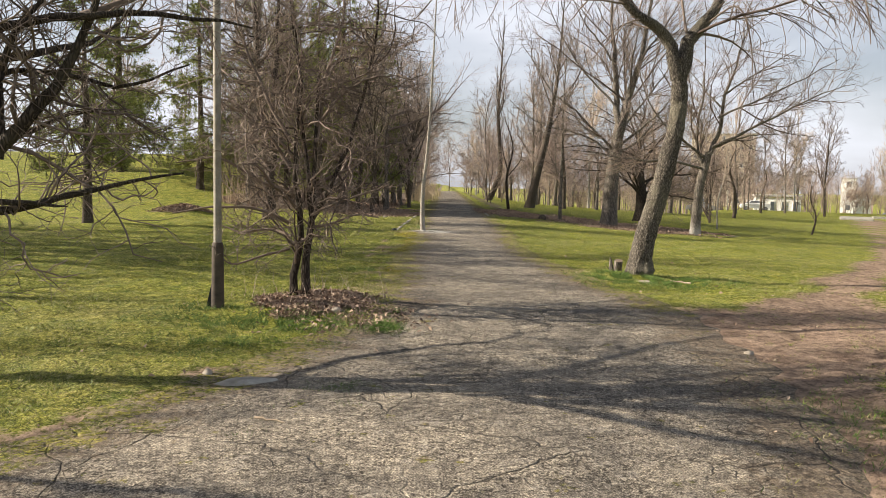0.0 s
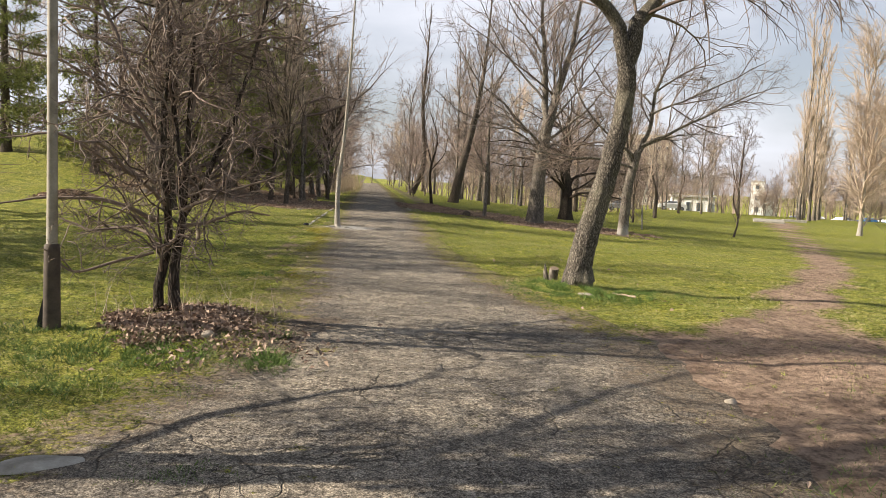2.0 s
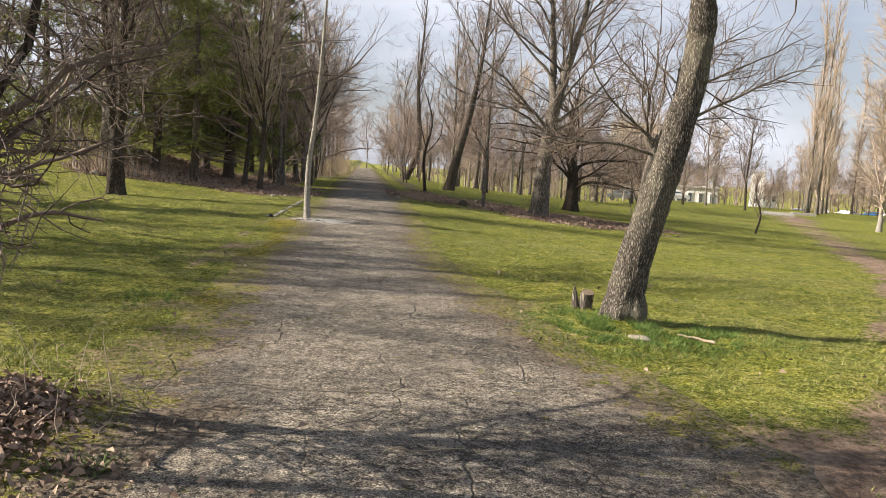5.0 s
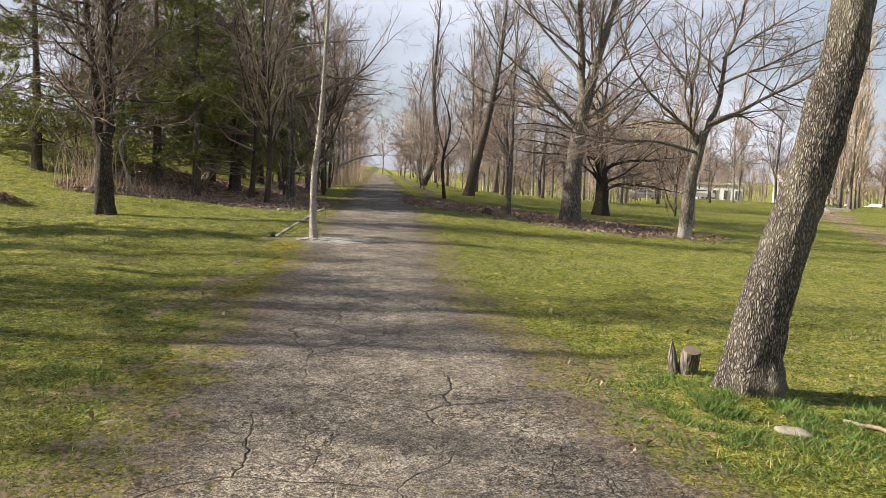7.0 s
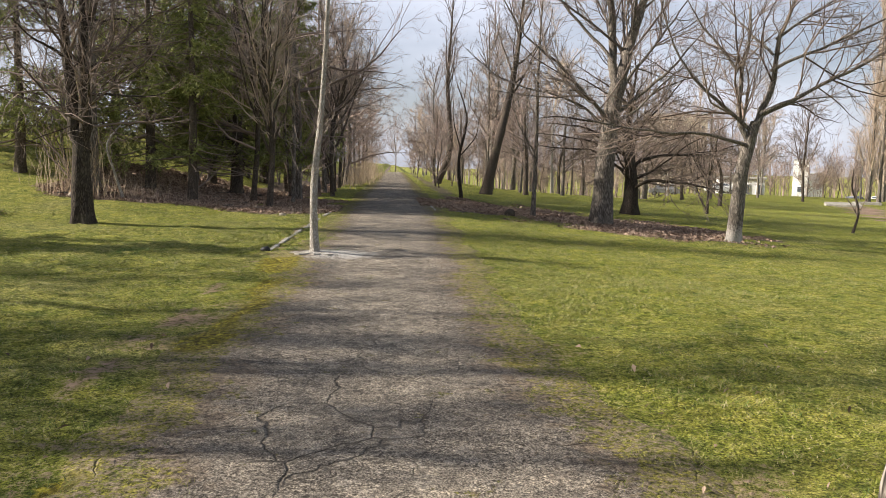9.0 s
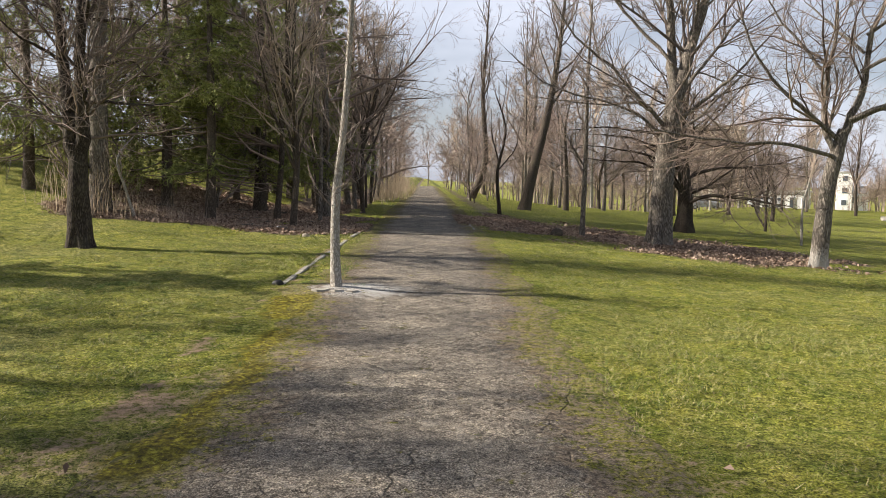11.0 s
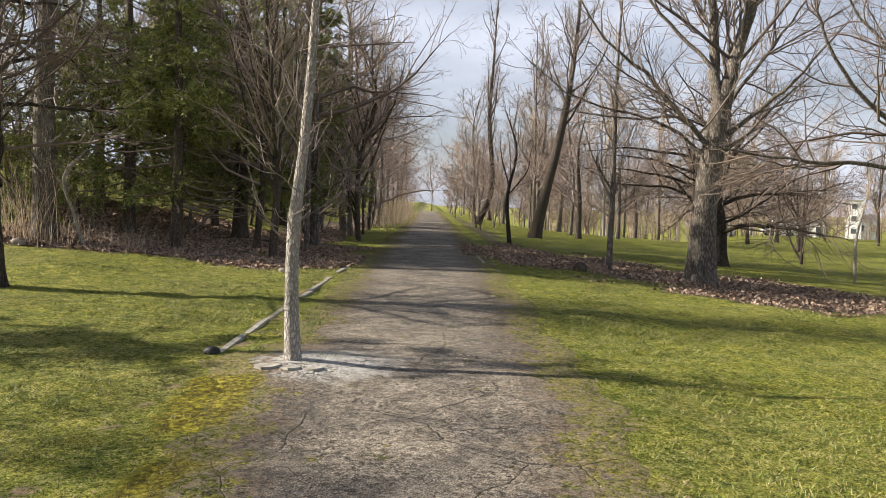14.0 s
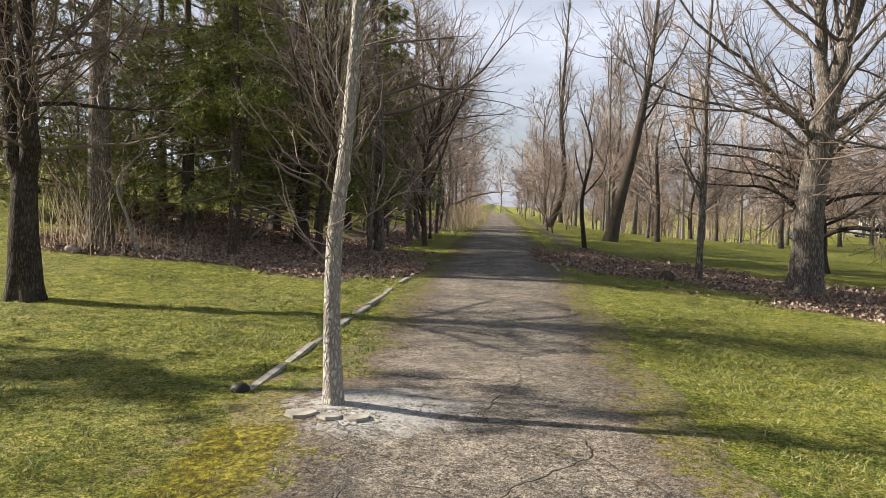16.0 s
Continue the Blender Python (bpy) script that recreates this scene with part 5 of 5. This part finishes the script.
def build_leaves():
    rng = np.random.default_rng(78)
    xs, ys, lift = [], [], []
    for x0, x1, y0, y1, k, up in [(-2.7, -0.3, 7.8, 9.9, 15000, 0.03), (1.6, 11.5, 27, 44, 46000, 0.03), (-10, -1, 29.5, 41, 60000, 0.03), (-11, -7.2, 25.4, 28.2, 9000, 0.05), (-4, -1.2, 36, 60, 9000, 0.02)]:
        x, y = rng.uniform(x0, x1, k), rng.uniform(y0, y1, k)
        ok = rng.random(k) < litter_mask(x, y) ** 1.5
        xs.append(x[ok]), ys.append(y[ok]), lift.append(rng.random(ok.sum()) * up)
    k = 500
    x, y = -0.85 + rng.normal(size=k) * 0.4, 7.9 + rng.normal(size=k) * 0.4
    xs.append(x), ys.append(y), lift.append(0.012 + 0.01 * rng.random(k))
    k = 260
    x, y = rng.uniform(-3, 4.5, k), rng.uniform(3, 16, k)
    ok = (np.maximum(path_left(y) - x, x - path_right(y)) > -0.1)
    xs.append(x[ok]), ys.append(y[ok]), lift.append(0.015 + 0 * x[ok])
    x, y = np.concatenate(xs), np.concatenate(ys)
    n = len(x)
    size = rng.uniform(0.012, 0.034, n) * np.where(y > 20, 1.8, 1.0)
    c = np.stack([x, y, heights(x, y) + 0.008 + np.concatenate(lift)], -1)
    u = unit(rng.normal(size=(n, 3)) * (1, 1, 0.45)) * size[:, None]
    w = unit(np.cross(u, rng.normal(size=(n, 3)) * (0.5, 0.5, 1))) * size[:, None] * 0.6
    up = np.array([0, 0, 1.0]) * size[:, None] * 0.4
    quad = np.stack([c - u, c - w + up, c + u, c + w + up], 1).reshape(-1, 3)
    i = np.arange(n * 4).reshape(-1, 4)
    F = np.concatenate([i[:, [0, 1, 2]], i[:, [0, 2, 3]]])
    tagged(part("leaf_litter", quads_mesh("leaf_litter", quad, F, False), LEAF), "dry brown fallen leaves in beds and drifts", "fallen leaves", "", "stuff")


def stalks(label, seed, zones, mat, r=0.006):
    rng = np.random.default_rng(seed)
    P, R = [], []
    for cx, cy, rx, ry, k, h in zones:
        x, y = cx + rng.normal(size=k) * rx, cy + rng.normal(size=k) * ry
        hh = h * (0.25 + 0.85 * rng.random(k) ** 1.3)
        d = rng.normal(size=(k, 2)) * 0.26
        t = np.linspace(0, 1, 5)
        p = np.stack([x[:, None] + d[:, :1] * hh[:, None] * t ** 1.5, y[:, None] + d[:, 1:] * hh[:, None] * t ** 1.5, (ground_z(x, y) - 0.03)[:, None] + hh[:, None] * t], -1)
        P.append(p + rng.normal(size=p.shape) * 0.012)
        R.append(np.repeat((r * (1.1 - t))[None], k, 0))
    v, f = tubes(np.concatenate(P), np.concatenate(R), 3)
    tagged(part("dry_stalks", quads_mesh("dry_stalks", v, f), mat), label, "dry plants", "", "stuff")


build_grass()
build_leaves()
stalks("tan dry stalks round a tree foot", 301, [(-8.3, 31.6, 0.5, 0.35, 130, 2.3), (-7.4, 31.9, 0.7, 0.3, 90, 1.2)], STALK, 0.007)
stalks("thin brown weed stems along the leaf bed", 302, [(-6.4, 32.2, 0.8, 0.3, 160, 0.8), (-4.6, 32.3, 0.8, 0.4, 60, 0.5), (-2.2, 31.6, 0.6, 0.4, 60, 0.4), (-1.4, 8.9, 0.5, 0.25, 60, 0.45), (3.6, 33.2, 0.9, 0.4, 70, 0.3)], TWIG_TAN, 0.0035)
stalks("pale reddish reeds beside the far path", 303, [(-1.9, 62, 0.5, 4, 350, 2.0), (-2.0, 76, 0.6, 6, 400, 2.2), (-2.0, 92, 0.6, 7, 300, 2.4)], STALK, 0.012)

# ---- small things on the ground ----


def pebble(name, label, x, y, size, mat, seed, flat=0.6, category="stone", turn=0.0):
    """A stone: a lumpy closed mesh, pressed into the ground."""
    bm = bmesh.new()
    bmesh.ops.create_icosphere(bm, subdivisions=3, radius=1.0)
    for v in bm.verts:
        k = 1 + 0.3 * (noise.noise(v.co * 0.9 + Vector((seed, 0, 0)))) + 0.06 * noise.noise(v.co * 3 + Vector((0, seed, 0)))
        v.co = Vector((v.co.x * size[0] * k, v.co.y * size[1] * k, v.co.z * size[2] * k))
    for f_ in bm.faces:
        f_.smooth = True
    ob = part(name, bm, mat)
    ob.matrix_basis = Matrix.Translation((x, y, float(heights(np.array(x), np.array(y))) + size[2] * 0.3)) @ Matrix.Rotation(turn, 4, "Z")
    return tagged(ob, label, category)


pebble("stone", "small brown stone on the bare soil", 2.75, 6.65, (0.045, 0.035, 0.03), STONE, 1)
pebble("stone", "pale stone lying in the grass at the path edge", -1.76, 5.6, (0.04, 0.035, 0.035), STONE, 2)
pebble("stone", "pale flat stone in the grass under the leaning tree", 3.03, 11.22, (0.10, 0.05, 0.03), STONE, 3, turn=-0.5)
pebble("stone", "grey stone in the leaf bed", -1.15, 8.15, (0.06, 0.05, 0.04), STONE, 4)
pebble("stone", "black lump lying at the end of the kerb", -1.42, 21.72, (0.075, 0.055, 0.05), RUBBER, 5)
pebble("stone", "light stone at the edge of the leaf bed", -2.3, 29.8, (0.09, 0.07, 0.06), STONE, 6)
pebble("stone", "pale stone in the leaf drift", -8.2, 31.0, (0.16, 0.12, 0.11), STONE, 7)
pebble("stone", "brown clod standing in the leaf drift", 4.3, 33.0, (0.16, 0.14, 0.16), BARK_MID, 8, category="clod")
pebble("stone", "flat concrete piece half sunk at the path edge", -1.42, 5.42, (0.22, 0.10, 0.02), CONCRETE, 9, category="concrete piece", turn=0.35)
rs = np.random.default_rng(31)
for k in range(16):
    yy = rs.uniform(4.2, 9.5)
    xx = float(np.interp(yy, [4.2, 5.3, 7.0, 8.4, 10], [2.2, 2.5, 3.3, 4.0, 5.0])) + rs.normal() * 0.35
    g = rs.uniform(0.007, 0.014)
    tagged(pebble("pebble", "small pebble on the bare soil", xx, yy, (g * 1.3, g, g * 0.8), WOOD, 40 + k), group="pebbles on the bare soil")


def stump():
    root = new("stump")
    tagged(root, "short sawn stump beside the leaning tree", "stump")
    rng = np.random.default_rng(9)
    z = np.linspace(-0.08, 0.17, 12)
    p = np.stack([0.02 * z, -0.25 * z, z], -1)
    v, f = ridged(p, np.full(12, 0.065), 20, rng, 0.008, 0.3, 0.08)
    part("wood", quads_mesh("wood", v, f), BARK_GREY, root)
    bm = bmesh.new()
    bmesh.ops.create_cone(bm, cap_ends=True, segments=20, radius1=0.064, radius2=0.06, depth=0.012, matrix=Matrix.Translation((0.003, -0.042, 0.17)) @ Matrix.Rotation(0.35, 4, "X"))
    part("cut_face", bm, CUT, root, "weathered sawn face")
    z = np.linspace(-0.05, 0.24, 12)
    p = np.stack([-0.10 - 0.1 * z, 0.02 + 0 * z, z], -1)
    v, f = ridged(p, 0.035 * (1.05 - np.linspace(0, 1, 12) ** 3), 12, rng, 0.008, 0.3, 0.08)
    part("splinter", quads_mesh("splinter", v, f), BARK_GREY, root, "split upright shard")
    root.location = (2.88, 12.38, 0.11)


stump()


def stick(label, x, y, length, r, turn, mat, seed):
    rng = np.random.default_rng(seed)
    s = np.linspace(-0.5, 0.5, 8)
    p = np.stack([s * length, rng.normal(size=8) * 0.02 * length, r * 0.8 + 0.012 * np.abs(rng.normal(size=8))], -1)
    v, f = tubes(p[None], (r * (1.1 - 0.5 * (s + 0.5)) * rng.uniform(0.85, 1.1, 8))[None], 7)
    ob = part("stick", quads_mesh("stick", v, f), mat)
    ob.matrix_basis = Matrix.Translation((x, y, float(heights(np.array(x), np.array(y))) + 0.005)) @ Matrix.Rotation(turn, 4, "Z")
    tagged(ob, label, "stick")


stick("pale barkless stick lying in the grass", 3.58, 11.3, 0.34, 0.016, 2.3, WOOD, 1)
stick("short brown stick on the worn asphalt edge", -1.05, 4.55, 0.22, 0.008, -0.4, WOOD, 2)
stick("thin twig lying across the path", 0.95, 8.6, 0.4, 0.005, 0.2, WOOD, 3)
stick("dry stick beside the leaf bed", -0.75, 7.75, 0.3, 0.008, -0.6, WOOD, 4)
stick("thin twig lying on the path edge", -0.6, 13.6, 0.3, 0.004, 0.3, WOOD, 5)
for k in range(14):
    stick("dead branch lying in the leaf litter", rs.uniform(-9, -2), rs.uniform(31.5, 38), rs.uniform(0.6, 1.8), rs.uniform(0.012, 0.03), rs.uniform(0, 3), BARK_GREY, 50 + k)


def metal_pole():
    root = new("post")
    tagged(root, "weathered grey post with a dark sleeve round its foot", "post")
    z = np.array([0.6, 0.7, 1.2, 2.0, 3.0, 4.2, 5.6])
    p = np.stack([0.004 * z, 0 * z, z], -1)
    v, f = tubes(spline(p, 24)[None], np.linspace(0.046, 0.036, 24)[None], 20)
    part("shaft", quads_mesh("shaft", v, f), POLE, root)
    z = np.array([-0.1, 0.0, 0.35, 0.68, 0.72, 0.725])
    r = np.array([0.075, 0.072, 0.067, 0.064, 0.056, 0.044])
    v, f = tubes(np.stack([0.004 * z, 0 * z, z], -1)[None], r[None], 24)
    part("sleeve", quads_mesh("sleeve", v, f), SLEEVE, root, "dark thick sleeve")
    bm = bmesh.new()
    a = [bm.verts.new(c) for c in ((-0.065, -0.02, 0.0), (-0.125, -0.02, 0.0), (-0.065, -0.02, 0.26), (-0.065, 0.02, 0.0), (-0.125, 0.02, 0.0), (-0.065, 0.02, 0.26))]
    for q in ((0, 1, 2), (5, 4, 3), (0, 3, 4, 1), (1, 4, 5, 2), (2, 5, 3, 0)):
        bm.faces.new([a[k] for k in q])
    part("wedge", bm, RUBBER, root, "black wedge at the foot")
    root.location = foot(-2.52, 8.42)


metal_pole()


def kerb():
    root = new("kerb")
    tagged(root, "sunken weathered concrete kerb along the path", "kerb", "", "structure")
    rng = np.random.default_rng(4)
    me = bpy.data.meshes.new("kerb_stone")
    bm = box((0.09, 0.985, 0.2), (0, 0, -0.1), 0.012)
    bm.to_mesh(me)
    bm.free()
    for k in range(-4, 11):
        if k in (-3, -1, 7):
            continue
        y = 22.25 + k
        x = -1.36 + 0.02 * k if k >= 0 else -1.30 + 0.01 * k
        part("kerb_stone", me, CONCRETE, root, place=pose(x, y, float(surface(x, y)) + (0.024 if k >= 0 else -0.02) + rng.normal() * 0.005, rng.normal() * 0.6, rng.normal() * 1.5, -1.0 + rng.normal() * 0.5))
    for x, y, a in ((1.95, 34.6, 3), (1.98, 35.6, 1), (1.97, 33.5, -2)):
        part("kerb_stone", me, CONCRETE, root, place=pose(x, y, float(surface(x, y)) + 0.01, 0.5, 2, a))


kerb()


def chunk(x, y, w, d, turn, tilt, seed):
    bm = bmesh.new()
    rng = np.random.default_rng(seed)
    n = 7
    ring = [(math.cos(2 * math.pi * k / n) * w * rng.uniform(0.8, 1.15), math.sin(2 * math.pi * k / n) * d * rng.uniform(0.8, 1.15)) for k in range(n)]
    lo = [bm.verts.new((a, b, -0.06)) for a, b in ring]
    hi = [bm.verts.new((a * 0.94, b * 0.94, 0.03 + rng.normal() * 0.004)) for a, b in ring]
    bm.faces.new(hi)
    bm.faces.new(lo[::-1])
    for k in range(n):
        bm.faces.new((lo[k], lo[(k + 1) % n], hi[(k + 1) % n], hi[k]))
    ob = part("asphalt_chunk", bm, CONCRETE)
    ob.matrix_basis = pose(x, y, float(surface(x, y)) + 0.026, tilt, 0, turn)
    tagged(ob, "lifted piece of pale broken asphalt at the tree foot", "asphalt piece", "broken asphalt pieces")


chunk(-0.55, 21.02, 0.10, 0.12, 10, -7, 1)
chunk(-0.76, 21.05, 0.13, 0.13, 50, -4, 2)
chunk(-0.36, 21.0, 0.09, 0.10, 80, -5, 3)

# ---- the far edge of the park ----


def block(name, label, x, y, w, d, h, turn, wall, rows, cols, base_z, gable=0.0):
    """A building with walls, roof and windows set into its front and sides."""
    root = new(name)
    tagged(root, label, "building")
    part("wall", box((w, d, h), (0, 0, h / 2), 0.05, 1), wall, root)
    if gable:
        bm = bmesh.new()
        a = [bm.verts.new(c) for c in ((-w / 2, -d / 2, 0), (w / 2, -d / 2, 0), (w / 2, d / 2, 0), (-w / 2, d / 2, 0), (-w / 2, 0, gable), (w / 2, 0, gable))]
        for q in ((0, 1, 5, 4), (2, 3, 4, 5), (3, 0, 4), (1, 2, 5), (3, 2, 1, 0)):
            bm.faces.new([a[k] for k in q])
        part("roof", bm, PANEL, root, "pitched grey roof", Matrix.Translation((0, 0, h + 0.004)))
    else:
        part("roof", box((w + 0.5, d + 0.5, 0.35), (0, 0, h + 0.18), 0.04, 1), PANEL, root, "flat grey roof edge")
    if rows:
        gw, gh = 0.32 * w / cols, 0.42 * h / rows
        pane_me = bpy.data.meshes.new("pane")
        bm = box((gw, 0.1, gh), (0, 0, 0))
        bm.to_mesh(pane_me)
        bm.free()
        frame_me = bpy.data.meshes.new("window")
        bm = box((gw + 0.25, 0.16, gh + 0.25), (0, 0, 0), 0.03, 1)
        bm.to_mesh(frame_me)
        bm.free()
        for r_ in range(rows):
            for c_ in range(cols):
                at = Matrix.Translation((-w / 2 + w * (c_ + 0.5) / cols, -d / 2 - 0.02, h * (r_ + 0.55) / rows))
                win = part("window", frame_me, PLASTER, root, "", at)
                part("pane", pane_me, GLASS, win, "", Matrix.Translation((0, -0.06, 0)))
    root.matrix_basis = pose(x, y, base_z, 0, 0, turn)
    return root


block("apartment_building", "beige many-storey apartment building beyond the trees", 104, 285, 22, 13, 26, -20, TAN_WALL, 8, 7, -5.0)
block("white_building", "bright white gabled building beyond the lawn", 124.5, 229, 8, 9, 8.0, -28, PLASTER, 2, 3, -8.9, 2.2)
block("white_building", "low white building behind the far trees", 57.0, 130, 7, 8, 3.4, -20, PLASTER, 1, 4, -3.2)
block("white_building", "slim white tower beside the white building", 120.4, 226, 4.0, 4.0, 13.8, -28, PLASTER, 4, 1, -8.9)


def car(label, paint, x, y, turn):
    root = new("car")
    tagged(root, label, "car", "parked cars")
    prof = [(-2.05, 0.35), (-2.1, 0.75), (-1.95, 0.92), (-1.25, 0.98), (-0.75, 1.42), (0.75, 1.46), (1.5, 1.0), (2.0, 0.95), (2.08, 0.6), (2.05, 0.32)]
    bm = bmesh.new()
    sides = []
    for s in (-1, 1):
        sides.append([bm.verts.new((px, s * (0.86 if pz < 1.1 else 0.66), pz)) for px, pz in prof])
    n = len(prof)
    bm.faces.new(sides[0])
    bm.faces.new(sides[1][::-1])
    for k in range(n):
        bm.faces.new((sides[0][k], sides[1][k], sides[1][(k + 1) % n], sides[0][(k + 1) % n]))
    bmesh.ops.recalc_face_normals(bm, faces=bm.faces[:])
    bmesh.ops.bevel(bm, geom=bm.edges[:], offset=0.06, segments=2, affect="EDGES")
    body = part("body", bm, paint, root)
    for s in (-1, 1):
        g = bmesh.new()
        q = [g.verts.new((px, s * py, pz)) for px, py, pz in ((-1.05, 0.80, 1.02), (1.25, 0.80, 1.04), (0.7, 0.70, 1.36), (-0.65, 0.70, 1.36))]
        q2 = [g.verts.new((v.co.x, v.co.y + s * 0.03, v.co.z)) for v in q]
        g.faces.new(q2 if s < 0 else q2[::-1])
        for k in range(4):
            g.faces.new((q[k], q[(k + 1) % 4], q2[(k + 1) % 4], q2[k]))
        part("side_window", g, GLASS, body)
    part("windscreen", box((0.05, 1.25, 0.5), (0, 0, 0), 0.02, 1), GLASS, body, "", pose(1.16, 0, 1.25, 0, -58, 0))
    part("rear_window", box((0.05, 1.25, 0.48), (0, 0, 0), 0.02, 1), GLASS, body, "", pose(-1.04, 0, 1.22, 0, 48, 0))
    for wx in (-1.3, 1.32):
        for s in (-1, 1):
            bm = bmesh.new()
            bmesh.ops.create_cone(bm, cap_ends=True, segments=20, radius1=0.31, radius2=0.31, depth=0.2, matrix=Matrix.Rotation(math.pi / 2, 4, "X"))
            bmesh.ops.bevel(bm, geom=[e for e in bm.edges if e.is_boundary is False and len(e.link_faces) == 2 and any(len(f_.verts) > 4 for f_ in e.link_faces)], offset=0.03, segments=2, affect="EDGES")
            tyre = part("wheel", bm, RUBBER, root, "", Matrix.Translation((wx, s * 0.78, 0.31)))
            bm = bmesh.new()
            bmesh.ops.create_cone(bm, cap_ends=True, segments=16, radius1=0.19, radius2=0.17, depth=0.04, matrix=Matrix.Rotation(math.pi / 2, 4, "X"))
            part("rim", bm, PAINT_GREY, tyre, "", Matrix.Translation((0, s * 0.1, 0)))
    root.matrix_basis = pose(x, y, float(ground_z(x, y)), 0, 0, turn)


car("silver-grey car parked at the far edge of the lawn", PAINT_GREY, 76.5, 129.7, -70)
car("white car parked at the far edge of the lawn", PAINT_WHITE, 80.1, 129.0, -35)
car("white car parked beside a blue car", PAINT_WHITE, 83.8, 127.7, -65)
car("bright blue car parked at the far edge of the lawn", PAINT_BLUE, 87.8, 126.6, -25)
car("blue car parked behind the poplars", PAINT_BLUE, 92.4, 128.3, -65)
car("white car parked before the low white building", PAINT_WHITE, 46.0, 112.0, -15)
car("grey car parked before the far trees", PAINT_GREY, 38.0, 112.0, -15)


def slab(label, x, y, w, d, h, turn, tilt):
    ob = part("concrete_slab", box((w, d, h), (0, 0, 0), 0.04), CONCRETE)
    ob.matrix_basis = pose(x, y, float(ground_z(x, y)) + h * 0.35, tilt, 0, turn)
    tagged(ob, label, "concrete slab")


slab("tilted pale concrete slab on the worn ground", 39.8, 73.0, 2.8, 2.0, 0.3, -25, 5)
slab("low pale concrete slab beside the soil trail", 47.5, 81.5, 2.4, 1.4, 0.3, -20, 0)
